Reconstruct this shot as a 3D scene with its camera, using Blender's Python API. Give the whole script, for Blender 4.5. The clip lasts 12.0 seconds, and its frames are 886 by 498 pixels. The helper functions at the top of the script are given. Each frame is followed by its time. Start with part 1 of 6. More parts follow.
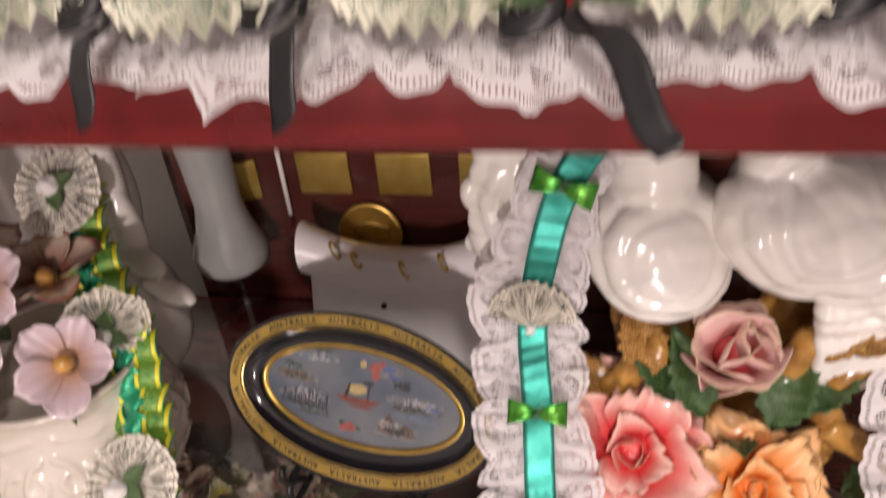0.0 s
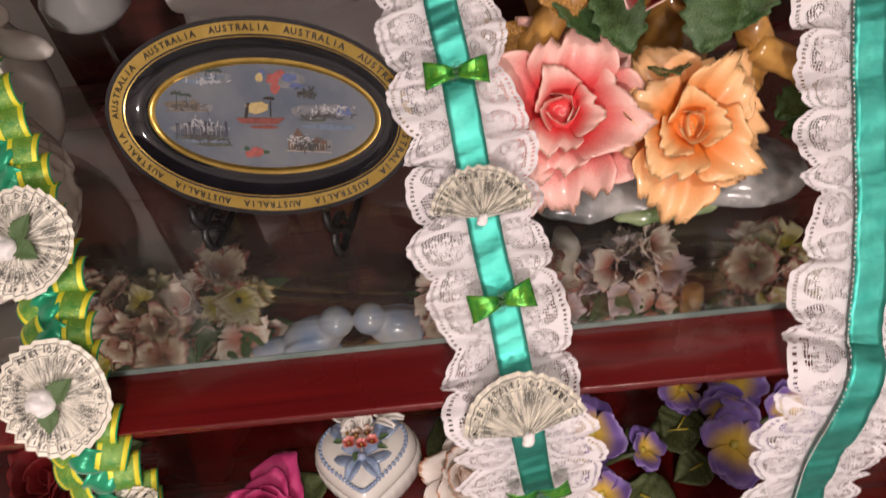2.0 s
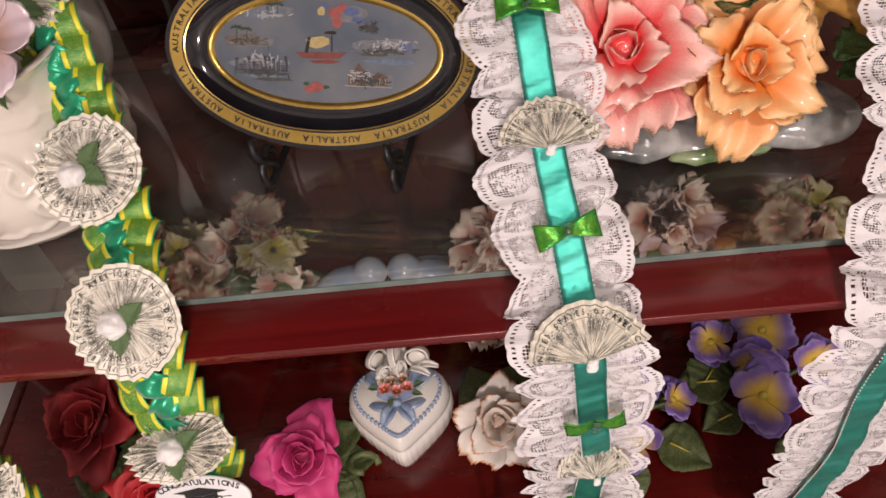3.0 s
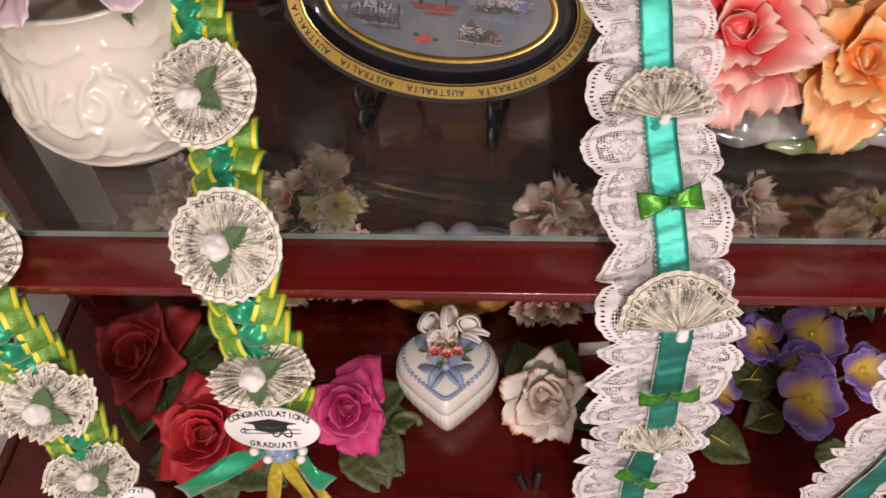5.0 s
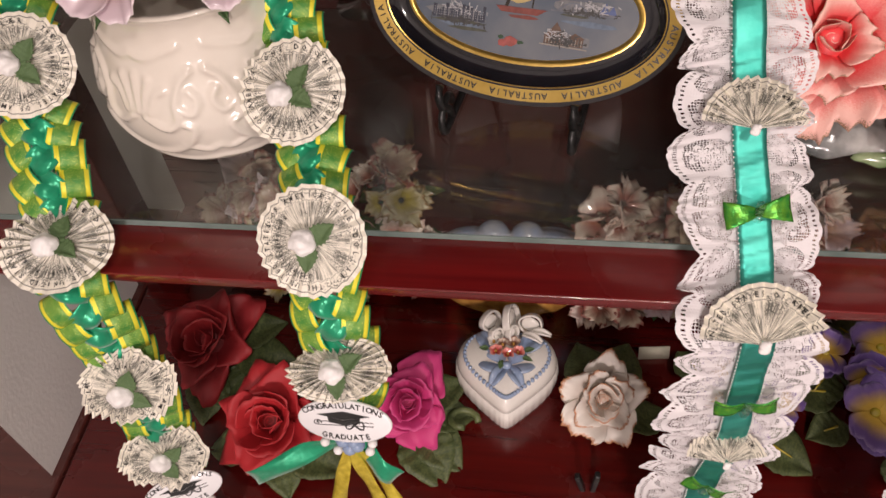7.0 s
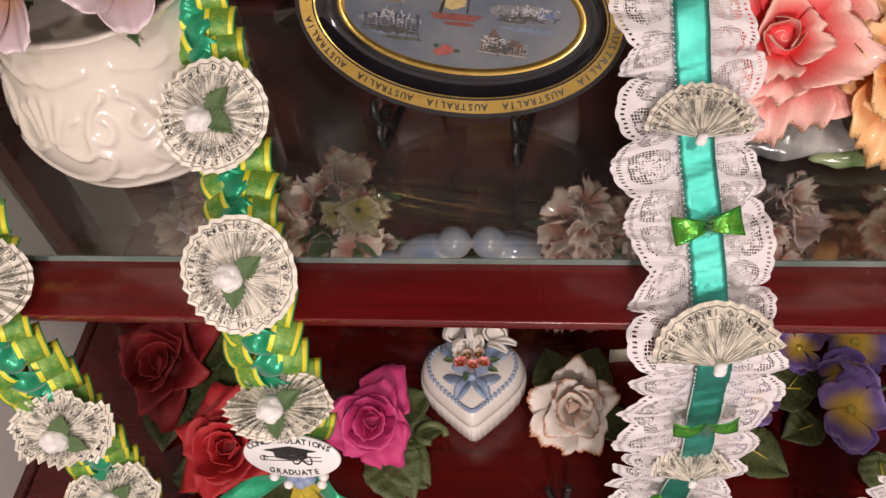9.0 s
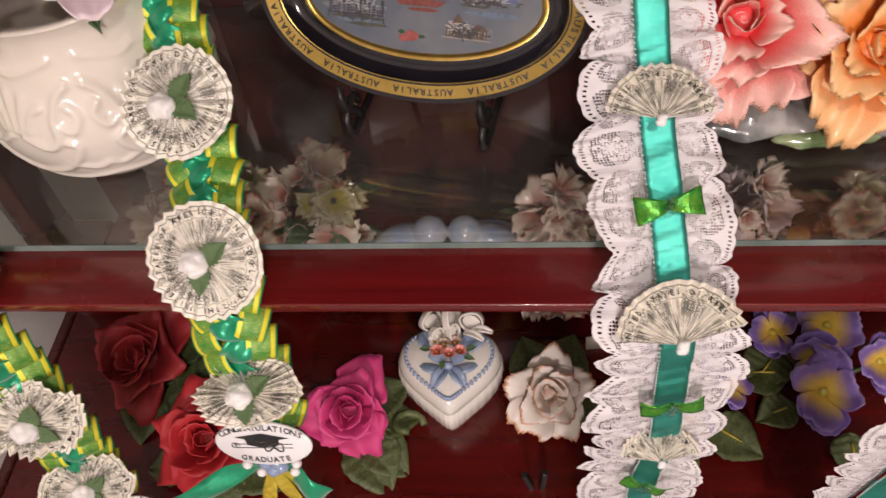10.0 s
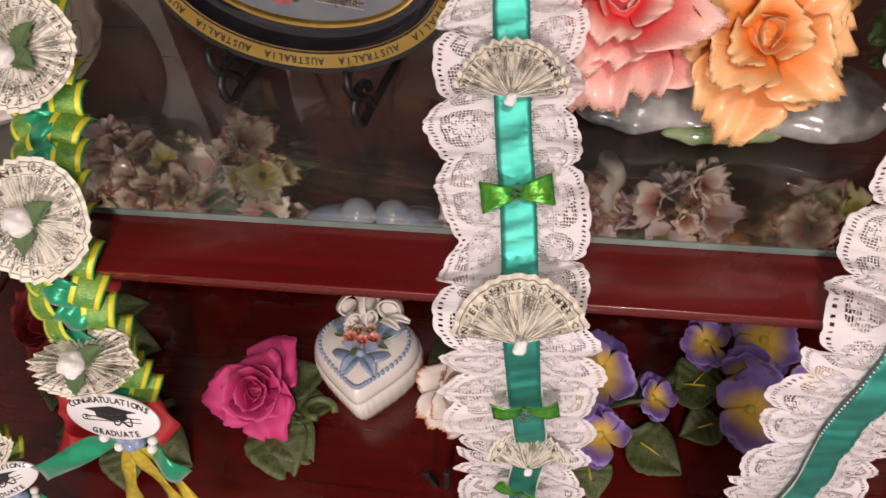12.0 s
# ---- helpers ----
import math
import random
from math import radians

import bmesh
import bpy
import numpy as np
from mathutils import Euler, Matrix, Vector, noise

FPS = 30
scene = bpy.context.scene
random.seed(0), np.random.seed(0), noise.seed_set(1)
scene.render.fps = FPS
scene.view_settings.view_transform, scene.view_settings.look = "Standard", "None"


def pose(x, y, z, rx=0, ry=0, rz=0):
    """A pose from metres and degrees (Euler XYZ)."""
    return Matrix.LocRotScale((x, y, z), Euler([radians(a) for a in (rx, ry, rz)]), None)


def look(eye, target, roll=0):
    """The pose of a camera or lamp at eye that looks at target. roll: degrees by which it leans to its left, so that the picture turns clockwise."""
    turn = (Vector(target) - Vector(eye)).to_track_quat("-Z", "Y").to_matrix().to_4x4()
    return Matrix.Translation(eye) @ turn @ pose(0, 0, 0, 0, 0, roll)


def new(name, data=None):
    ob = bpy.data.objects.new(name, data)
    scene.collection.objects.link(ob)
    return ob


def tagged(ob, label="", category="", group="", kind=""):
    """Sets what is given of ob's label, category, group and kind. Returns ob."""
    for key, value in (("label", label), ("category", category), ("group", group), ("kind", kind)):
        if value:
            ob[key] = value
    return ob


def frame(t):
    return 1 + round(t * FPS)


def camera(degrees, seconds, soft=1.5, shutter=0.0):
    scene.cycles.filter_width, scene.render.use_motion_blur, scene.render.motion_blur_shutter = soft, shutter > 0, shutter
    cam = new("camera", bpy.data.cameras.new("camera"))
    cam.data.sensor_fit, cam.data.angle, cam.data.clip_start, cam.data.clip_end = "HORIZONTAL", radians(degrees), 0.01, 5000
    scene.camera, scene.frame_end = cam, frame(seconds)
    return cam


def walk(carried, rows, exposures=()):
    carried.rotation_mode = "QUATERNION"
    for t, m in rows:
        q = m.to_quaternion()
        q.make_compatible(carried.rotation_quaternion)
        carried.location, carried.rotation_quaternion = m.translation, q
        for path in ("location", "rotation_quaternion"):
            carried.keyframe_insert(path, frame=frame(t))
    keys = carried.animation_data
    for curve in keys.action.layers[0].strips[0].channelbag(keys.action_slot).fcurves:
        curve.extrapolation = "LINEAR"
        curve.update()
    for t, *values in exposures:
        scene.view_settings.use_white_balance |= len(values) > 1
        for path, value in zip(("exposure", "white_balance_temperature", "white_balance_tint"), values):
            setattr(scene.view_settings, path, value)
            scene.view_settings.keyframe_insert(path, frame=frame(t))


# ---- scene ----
cam = camera(59.2, 12.0, shutter=0.5)
METRES, EYE, TILT, LEAN, TURN = 0.48, 1.27, -36.29, 4.24, 8.80
ROWS = [
    (0.0, 0.0, 0.0, 0.0, 0.0, 0.0, -0.0),
    (0.5, 0.0158, 0.0543, -0.1311, 0.95, -3.83, -0.46),
    (1.0, 0.0309, 0.0764, -0.1817, -0.33, -7.29, 2.16),
    (1.5, 0.0202, 0.0872, -0.2029, -4.27, -9.16, 5.9),
    (2.0, -0.0171, 0.0755, -0.2335, -7.3, -10.7, 8.63),
    (2.5, -0.067, 0.0649, -0.2653, -7.84, -11.99, 9.17),
    (3.0, -0.1117, 0.0628, -0.2745, -7.65, -12.27, 7.78),
    (5.0, -0.2274, 0.0521, -0.3068, -5.83, -12.78, 2.01),
    (5.5, -0.2608, 0.0324, -0.2978, -4.66, -12.94, 1.25),
    (6.0, -0.2639, 0.0248, -0.3028, -3.6, -13.03, 0.73),
    (6.5, -0.2696, 0.0305, -0.3012, -2.93, -13.08, 0.52),
    (7.0, -0.2801, 0.0486, -0.2929, -2.61, -13.23, 0.73),
    (7.5, -0.2584, 0.1002, -0.2729, -2.58, -13.56, 1.25),
    (9.5, -0.203, 0.1084, -0.261, -4.36, -14.47, 3.38),
    (10.0, -0.186, 0.0993, -0.2769, -4.83, -14.59, 3.48),
    (10.5, -0.1003, 0.1083, -0.3029, -4.94, -14.9, 3.19),
    (11.0, 0.0161, 0.1235, -0.3177, -4.38, -15.28, 2.5),
    (11.5, 0.0365, 0.1441, -0.3189, -3.28, -15.28, 1.5),
    (12.0, 0.0282, 0.1407, -0.311, -1.54, -15.02, 0.3),
]
walk(cam, [(t, pose(0, 0, EYE, TILT, LEAN, TURN) @ pose(METRES * x, METRES * y, METRES * z, 90 + pitch, roll, yaw)) for t, x, y, z, yaw, pitch, roll in ROWS])

# ---- light ----
world = bpy.data.worlds.new("room_air")
scene.world = world
world.use_nodes = True
world.node_tree.nodes["Background"].inputs["Color"].default_value = (1.0, 0.93, 0.86, 1)
world.node_tree.nodes["Background"].inputs["Strength"].default_value = 0.13


def area_lamp(name, eye, target, size, watts, colour):
    data = bpy.data.lights.new(name, "AREA")
    data.shape, data.size, data.energy, data.color = "DISK", size, watts, colour
    ob = new(name, data)
    ob.matrix_world = look(eye, target)
    return ob


# Added frontal fill light, hanging free with no fitting, to brighten the shelves evenly.
glow = bpy.data.lights.new("front_fill", "POINT")
glow.shadow_soft_size, glow.energy, glow.color = 0.05, 54.0, (1.0, 0.830, 0.808)
new("front_fill", glow).location = (-0.06, -1.20, 1.22)
area_lamp("ceiling_lamp", (0.3, -0.9, 2.42), (0.2, -0.5, 0.6), 0.18, 16.0, (1.0, 0.88, 0.82))


# ---- materials ----
def material(name):
    m = bpy.data.materials.new(name)
    m.use_nodes = True
    nt = m.node_tree
    return m, nt, nt.nodes["Principled BSDF"]


def noise_node(nt, scale, detail=4.0, coords="Object"):
    tc = nt.nodes.new("ShaderNodeTexCoord")
    n = nt.nodes.new("ShaderNodeTexNoise")
    n.inputs["Scale"].default_value, n.inputs["Detail"].default_value = scale, detail
    nt.links.new(tc.outputs[coords], n.inputs["Vector"])
    return n


def ramp(nt, src, stops):
    r = nt.nodes.new("ShaderNodeValToRGB")
    while len(r.color_ramp.elements) < len(stops):
        r.color_ramp.elements.new(0.5)
    for e, (p, c) in zip(r.color_ramp.elements, stops):
        e.position, e.color = p, (*c, 1)
    nt.links.new(src, r.inputs["Fac"])
    return r.outputs["Color"]


def bump(nt, bsdf, src, strength, distance):
    b = nt.nodes.new("ShaderNodeBump")
    b.inputs["Strength"].default_value, b.inputs["Distance"].default_value = strength, distance
    nt.links.new(src, b.inputs["Height"])
    nt.links.new(b.outputs["Normal"], bsdf.inputs["Normal"])


def surface(name, low, high, scale=60.0, rough=0.4, metal=0.0, coat=0.0, relief=0.0, fine=400.0, sheen=0.0, coords="Object", sub=0.0):
    """A surface that wavers between two colours, with fine relief."""
    m, nt, b = material(name)
    n = noise_node(nt, scale, 5.0, coords)
    nt.links.new(ramp(nt, n.outputs["Fac"], [(0.3, low), (0.7, high)]), b.inputs["Base Color"])
    b.inputs["Roughness"].default_value, b.inputs["Metallic"].default_value = rough, metal
    b.inputs["Coat Weight"].default_value, b.inputs["Coat Roughness"].default_value = coat, 0.06
    b.inputs["Sheen Weight"].default_value = sheen
    b.inputs["Subsurface Weight"].default_value, b.inputs["Subsurface Scale"].default_value = sub, 0.004
    if relief:
        bump(nt, b, noise_node(nt, fine, 3.0, coords).outputs["Fac"], relief, 0.001)
    return m


def lacquer(name, low, high):
    m, nt, b = material(name)
    tc = nt.nodes.new("ShaderNodeTexCoord")
    mp = nt.nodes.new("ShaderNodeMapping")
    mp.inputs["Scale"].default_value = (2.0, 45.0, 45.0)
    n = nt.nodes.new("ShaderNodeTexNoise")
    n.inputs["Scale"].default_value, n.inputs["Detail"].default_value = 3.0, 6.0
    nt.links.new(tc.outputs["Object"], mp.inputs["Vector"])
    nt.links.new(mp.outputs["Vector"], n.inputs["Vector"])
    nt.links.new(ramp(nt, n.outputs["Fac"], [(0.25, low), (0.75, high)]), b.inputs["Base Color"])
    smear = noise_node(nt, 9.0, 6.0)
    rr = nt.nodes.new("ShaderNodeMapRange")
    rr.inputs["To Min"].default_value, rr.inputs["To Max"].default_value = 0.12, 0.42
    nt.links.new(smear.outputs["Fac"], rr.inputs["Value"])
    nt.links.new(rr.outputs["Result"], b.inputs["Roughness"])
    b.inputs["Coat Weight"].default_value, b.inputs["Coat Roughness"].default_value = 0.5, 0.08
    bump(nt, b, noise_node(nt, 120.0, 2.0).outputs["Fac"], 0.05, 0.0008)
    return m


def math_node(nt, op, a, b=None):
    n = nt.nodes.new("ShaderNodeMath")
    n.operation = op
    for k, v in enumerate((a, b)):
        if v is None:
            continue
        if isinstance(v, (int, float)):
            n.inputs[k].default_value = v
        else:
            nt.links.new(v, n.inputs[k])
    return n.outputs[0]


def clear_glass(name, tint, gloss, veil=0.0):
    m = bpy.data.materials.new(name)
    m.use_nodes = True
    nt = m.node_tree
    nt.nodes.remove(nt.nodes["Principled BSDF"])
    out = nt.nodes["Material Output"]
    tr, gl, mix, fr = [nt.nodes.new("ShaderNode" + k) for k in ("BsdfTransparent", "BsdfGlossy", "MixShader", "LayerWeight")]
    tr.inputs["Color"].default_value = (*tint, 1)
    gl.inputs["Roughness"].default_value = gloss
    fr.inputs["Blend"].default_value = 0.5
    edge = math_node(nt, "POWER", fr.outputs["Facing"], 4.0)
    nt.links.new(math_node(nt, "ADD", math_node(nt, "MULTIPLY", edge, 0.8), 0.085), mix.inputs["Fac"])
    nt.links.new(tr.outputs[0], mix.inputs[1])
    nt.links.new(gl.outputs[0], mix.inputs[2])
    # Pale diffuse veil, put in place of the grey reflections on the glass.
    film = nt.nodes.new("ShaderNodeBsdfDiffuse")
    film.inputs["Color"].default_value = (0.8, 0.77, 0.72, 1)
    veiled = nt.nodes.new("ShaderNodeMixShader")
    smear = noise_node(nt, 7.0, 5.0)
    nt.links.new(math_node(nt, "MULTIPLY", smear.outputs["Fac"], veil * 2), veiled.inputs["Fac"])
    nt.links.new(mix.outputs[0], veiled.inputs[1])
    nt.links.new(film.outputs[0], veiled.inputs[2])
    nt.links.new(veiled.outputs[0], out.inputs["Surface"])
    return m


def lace_material():
    """White thread lace: a fine net, daisy-like closed figures and a corded edge, open between the threads. UV: metres along, 0 to 1 across."""
    m, nt, b = material("lace")
    uv = nt.nodes.new("ShaderNodeUVMap")
    sep = nt.nodes.new("ShaderNodeSeparateXYZ")
    nt.links.new(uv.outputs["UV"], sep.inputs[0])
    along, across = sep.outputs["X"], sep.outputs["Y"]
    comb = nt.nodes.new("ShaderNodeCombineXYZ")
    nt.links.new(along, comb.inputs["X"])
    nt.links.new(math_node(nt, "MULTIPLY", across, 0.036), comb.inputs["Y"])
    net = nt.nodes.new("ShaderNodeTexVoronoi")
    net.feature = "DISTANCE_TO_EDGE"
    net.inputs["Scale"].default_value, net.inputs["Randomness"].default_value = 620.0, 0.25
    nt.links.new(comb.outputs[0], net.inputs["Vector"])
    threads = math_node(nt, "LESS_THAN", net.outputs["Distance"], 0.15)
    cell = math_node(nt, "SUBTRACT", math_node(nt, "FRACT", math_node(nt, "DIVIDE", along, 0.026)), 0.5)
    high = math_node(nt, "MULTIPLY", math_node(nt, "SUBTRACT", across, 0.52), 1.3)
    rad = math_node(nt, "SQRT", math_node(nt, "ADD", math_node(nt, "MULTIPLY", cell, cell), math_node(nt, "MULTIPLY", high, high)))
    ang = math_node(nt, "ARCTAN2", high, cell)
    lobe = math_node(nt, "ADD", math_node(nt, "MULTIPLY", math_node(nt, "ABSOLUTE", math_node(nt, "COSINE", math_node(nt, "MULTIPLY", ang, 3.5))), 0.22), 0.11)
    veins = math_node(nt, "LESS_THAN", math_node(nt, "ABSOLUTE", math_node(nt, "SUBTRACT", rad, math_node(nt, "MULTIPLY", lobe, 0.62))), 0.022)
    ground = math_node(nt, "MULTIPLY", math_node(nt, "GREATER_THAN", rad, lobe), math_node(nt, "LESS_THAN", rad, 0.45))
    n = nt.nodes.new("ShaderNodeTexNoise")
    n.inputs["Scale"].default_value = 60.0
    nt.links.new(comb.outputs[0], n.inputs["Vector"])
    stripe = math_node(nt, "GREATER_THAN", math_node(nt, "SINE", math_node(nt, "ADD", math_node(nt, "MULTIPLY", along, 420.0), math_node(nt, "MULTIPLY", n.outputs["Fac"], 9.0))), 0.45)
    dense = math_node(nt, "MULTIPLY", stripe, math_node(nt, "LESS_THAN", across, 0.42))
    line = math_node(nt, "MULTIPLY", math_node(nt, "GREATER_THAN", across, 0.80), math_node(nt, "LESS_THAN", across, 0.845))
    cord = math_node(nt, "MAXIMUM", math_node(nt, "GREATER_THAN", across, 0.935), line)
    root = math_node(nt, "LESS_THAN", across, 0.12)
    eyelet = math_node(nt, "MULTIPLY", math_node(nt, "GREATER_THAN", math_node(nt, "SINE", math_node(nt, "MULTIPLY", along, 3100.0)), 0.35), math_node(nt, "MULTIPLY", math_node(nt, "GREATER_THAN", across, 0.875), math_node(nt, "LESS_THAN", across, 0.93)))
    rim = math_node(nt, "MULTIPLY", math_node(nt, "GREATER_THAN", across, 0.845), math_node(nt, "SUBTRACT", 1.0, eyelet))
    cord = math_node(nt, "MAXIMUM", cord, rim)
    openwork = math_node(nt, "MAXIMUM", math_node(nt, "MAXIMUM", ground, veins), dense)
    alpha = math_node(nt, "MAXIMUM", threads, math_node(nt, "SUBTRACT", 1.0, openwork))
    alpha = math_node(nt, "MAXIMUM", alpha, math_node(nt, "MAXIMUM", cord, root))
    alpha = math_node(nt, "MULTIPLY", alpha, math_node(nt, "SUBTRACT", 1.0, eyelet))
    thread, both, clear, net_mix = [nt.nodes.new("ShaderNode" + k) for k in ("BsdfTranslucent", "MixShader", "BsdfTransparent", "MixShader")]
    thread.inputs["Color"].default_value = (0.86, 0.82, 0.83, 1)
    both.inputs["Fac"].default_value = 0.16
    nt.links.new(b.outputs[0], both.inputs[1])
    nt.links.new(thread.outputs[0], both.inputs[2])
    nt.links.new(alpha, net_mix.inputs["Fac"])
    nt.links.new(clear.outputs[0], net_mix.inputs[1])
    nt.links.new(both.outputs[0], net_mix.inputs[2])
    nt.links.new(net_mix.outputs[0], nt.nodes["Material Output"].inputs["Surface"])
    nt.links.new(ramp(nt, n.outputs["Fac"], [(0.3, (0.76, 0.72, 0.74)), (0.7, (0.88, 0.85, 0.86))]), b.inputs["Base Color"])
    b.inputs["Roughness"].default_value = 0.75
    bump(nt, b, net.outputs["Distance"], 0.5, 0.0006)
    return m


def bill_material(name="folded_banknote", paper=(0.80, 0.76, 0.66), ink_colour=(0.050, 0.055, 0.045)):
    """Printed paper: pale margin, ruled frame, engraved shading in grey-green ink. UV: along the strip, 0 to 1 from pivot to rim."""
    m, nt, b = material(name)
    uv = nt.nodes.new("ShaderNodeUVMap")
    sep = nt.nodes.new("ShaderNodeSeparateXYZ")
    nt.links.new(uv.outputs["UV"], sep.inputs[0])
    a, r = sep.outputs["X"], sep.outputs["Y"]

    def texture(across, up, detail):
        c = nt.nodes.new("ShaderNodeCombineXYZ")
        nt.links.new(math_node(nt, "MULTIPLY", a, across), c.inputs["X"])
        nt.links.new(math_node(nt, "MULTIPLY", r, up), c.inputs["Y"])
        n = nt.nodes.new("ShaderNodeTexNoise")
        n.inputs["Scale"].default_value, n.inputs["Detail"].default_value = 1.0, detail
        nt.links.new(c.outputs[0], n.inputs["Vector"])
        return n.outputs["Fac"]

    def step(x, lo, hi):
        n = nt.nodes.new("ShaderNodeMapRange")
        n.inputs["From Min"].default_value, n.inputs["From Max"].default_value = lo, hi
        nt.links.new(x, n.inputs["Value"])
        return n.outputs["Result"]

    def between(lo, hi):
        return math_node(nt, "MULTIPLY", math_node(nt, "GREATER_THAN", r, lo), math_node(nt, "LESS_THAN", r, hi))
    patch, streak, scrawl = texture(6.0, 2.6, 2.0), texture(120.0, 2.2, 3.0), texture(70.0, 34.0, 2.0)
    tone = step(patch, 0.38, 0.56)
    lines = step(streak, 0.46, 0.60)
    body = math_node(nt, "MULTIPLY", math_node(nt, "ADD", math_node(nt, "MULTIPLY", lines, tone), math_node(nt, "MULTIPLY", lines, 0.55)), between(0.08, 0.70))
    guilloche = math_node(nt, "MULTIPLY", math_node(nt, "MULTIPLY", step(scrawl, 0.50, 0.56), step(patch, 0.44, 0.54)), between(0.45, 0.90))
    frame_a = math_node(nt, "MULTIPLY", between(0.905, 0.925), 0.9)
    frame_b = math_node(nt, "MULTIPLY", between(0.715, 0.730), 0.7)
    total = math_node(nt, "MAXIMUM", math_node(nt, "MAXIMUM", body, guilloche), math_node(nt, "MAXIMUM", frame_a, frame_b))
    mix = nt.nodes.new("ShaderNodeMix")
    mix.data_type = "RGBA"
    nt.links.new(math_node(nt, "MINIMUM", math_node(nt, "MULTIPLY", total, 0.85), 0.85), mix.inputs["Factor"])
    mix.inputs["A"].default_value = (*paper, 1)
    mix.inputs["B"].default_value = (*ink_colour, 1)
    nt.links.new(mix.outputs["Result"], b.inputs["Base Color"])
    b.inputs["Roughness"].default_value = 0.7
    return m


def striped_ribbon():
    """Sheer green ribbon with yellow stripes and glitter specks. UV Y: across."""
    m, nt, b = material("green_yellow_organza")
    uv = nt.nodes.new("ShaderNodeUVMap")
    sep = nt.nodes.new("ShaderNodeSeparateXYZ")
    nt.links.new(uv.outputs["UV"], sep.inputs[0])
    d = math_node(nt, "ABSOLUTE", math_node(nt, "SUBTRACT", sep.outputs["Y"], 0.5))
    edge = math_node(nt, "MULTIPLY", math_node(nt, "GREATER_THAN", d, 0.30), math_node(nt, "LESS_THAN", d, 0.45))
    rim = math_node(nt, "GREATER_THAN", d, 0.45)
    n = noise_node(nt, 90.0, 3.0)
    specks = noise_node(nt, 1500.0, 1.0)
    glitter = math_node(nt, "GREATER_THAN", specks.outputs["Fac"], 0.66)
    colour = ramp(nt, n.outputs["Fac"], [(0.3, (0.03, 0.22, 0.035)), (0.7, (0.23, 0.38, 0.05))])
    for factor, tone in ((glitter, (0.62, 0.66, 0.16)), (edge, (0.80, 0.72, 0.045)), (rim, (0.01, 0.36, 0.14))):
        mix = nt.nodes.new("ShaderNodeMix")
        mix.data_type = "RGBA"
        nt.links.new(factor, mix.inputs["Factor"])
        nt.links.new(colour, mix.inputs["A"])
        mix.inputs["B"].default_value = (*tone, 1)
        colour = mix.outputs["Result"]
    nt.links.new(colour, b.inputs["Base Color"])
    b.inputs["Roughness"].default_value, b.inputs["Metallic"].default_value = 0.36, 0.15
    bump(nt, b, specks.outputs["Fac"], 0.5, 0.0006)
    return m


def petal_material(name, heart, body, rim, rough=0.34, coat=0.4, edge=0.93, reach=0.0, specks=False):
    """UV Y runs from a petal's root to its rim."""
    m, nt, b = material(name)
    uv = nt.nodes.new("ShaderNodeUVMap")
    sep = nt.nodes.new("ShaderNodeSeparateXYZ")
    nt.links.new(uv.outputs["UV"], sep.inputs[0])
    n = noise_node(nt, 70.0, 4.0)
    v = math_node(nt, "ADD", sep.outputs["Y"], math_node(nt, "MULTIPLY", math_node(nt, "SUBTRACT", n.outputs["Fac"], 0.5), 0.35))
    mid = tuple(0.5 * (p + q) for p, q in zip(heart, body))
    nt.links.new(ramp(nt, v, [(0.22 + reach, heart), (0.48 + reach, mid), (0.72 + reach * 0.5, body), (edge, body), (min(edge + 0.05, 1.0), rim)]), b.inputs["Base Color"])
    if specks:
        dots = noise_node(nt, 520.0, 1.0)
        spot = math_node(nt, "MULTIPLY", math_node(nt, "GREATER_THAN", dots.outputs["Fac"], 0.66), math_node(nt, "MULTIPLY", math_node(nt, "LESS_THAN", v, 0.60), math_node(nt, "GREATER_THAN", v, 0.25)))
        mix = nt.nodes.new("ShaderNodeMix")
        mix.data_type = "RGBA"
        nt.links.new(math_node(nt, "MULTIPLY", spot, 0.7), mix.inputs["Factor"])
        nt.links.new(b.inputs["Base Color"].links[0].from_socket, mix.inputs["A"])
        mix.inputs["B"].default_value = (0.10, 0.05, 0.02, 1)
        nt.links.new(mix.outputs["Result"], b.inputs["Base Color"])
    b.inputs["Roughness"].default_value = rough
    b.inputs["Coat Weight"].default_value, b.inputs["Coat Roughness"].default_value = coat, 0.08
    bump(nt, b, noise_node(nt, 160.0, 3.0).outputs["Fac"], 0.15, 0.001)
    return m


RED_WOOD = lacquer("red_lacquered_wood", (0.085, 0.004, 0.005), (0.165, 0.009, 0.009))
# The same red lacquer, darkened to carry the shade on the lower shelf.
SHADED_RED_WOOD = lacquer("shaded_red_lacquered_board", (0.050, 0.002, 0.002), (0.100, 0.004, 0.003))
DARK_WOOD = lacquer("dark_stained_wood", (0.050, 0.011, 0.009), (0.090, 0.022, 0.017))
GLASS = clear_glass("shelf_glass", (0.84, 0.87, 0.84), 0.02, 0.019)
GLASS_EDGE = surface("ground_glass_edge", (0.10, 0.14, 0.125), (0.20, 0.25, 0.23), 30, 0.2)
LACE = lace_material()
BILL = bill_material()
PALE_BILL = bill_material("pale_green_banknote", (0.74, 0.73, 0.60), (0.17, 0.25, 0.19))
ORGANZA = striped_ribbon()
GREEN_SATIN = surface("emerald_satin", (0.0, 0.22, 0.10), (0.01, 0.36, 0.18), 90, 0.3, 0.3, relief=0.2, sheen=0.4)
TEAL = surface("teal_satin", (0.055, 0.40, 0.33), (0.11, 0.54, 0.45), 70, 0.50, 1.0, relief=0.25, fine=150)
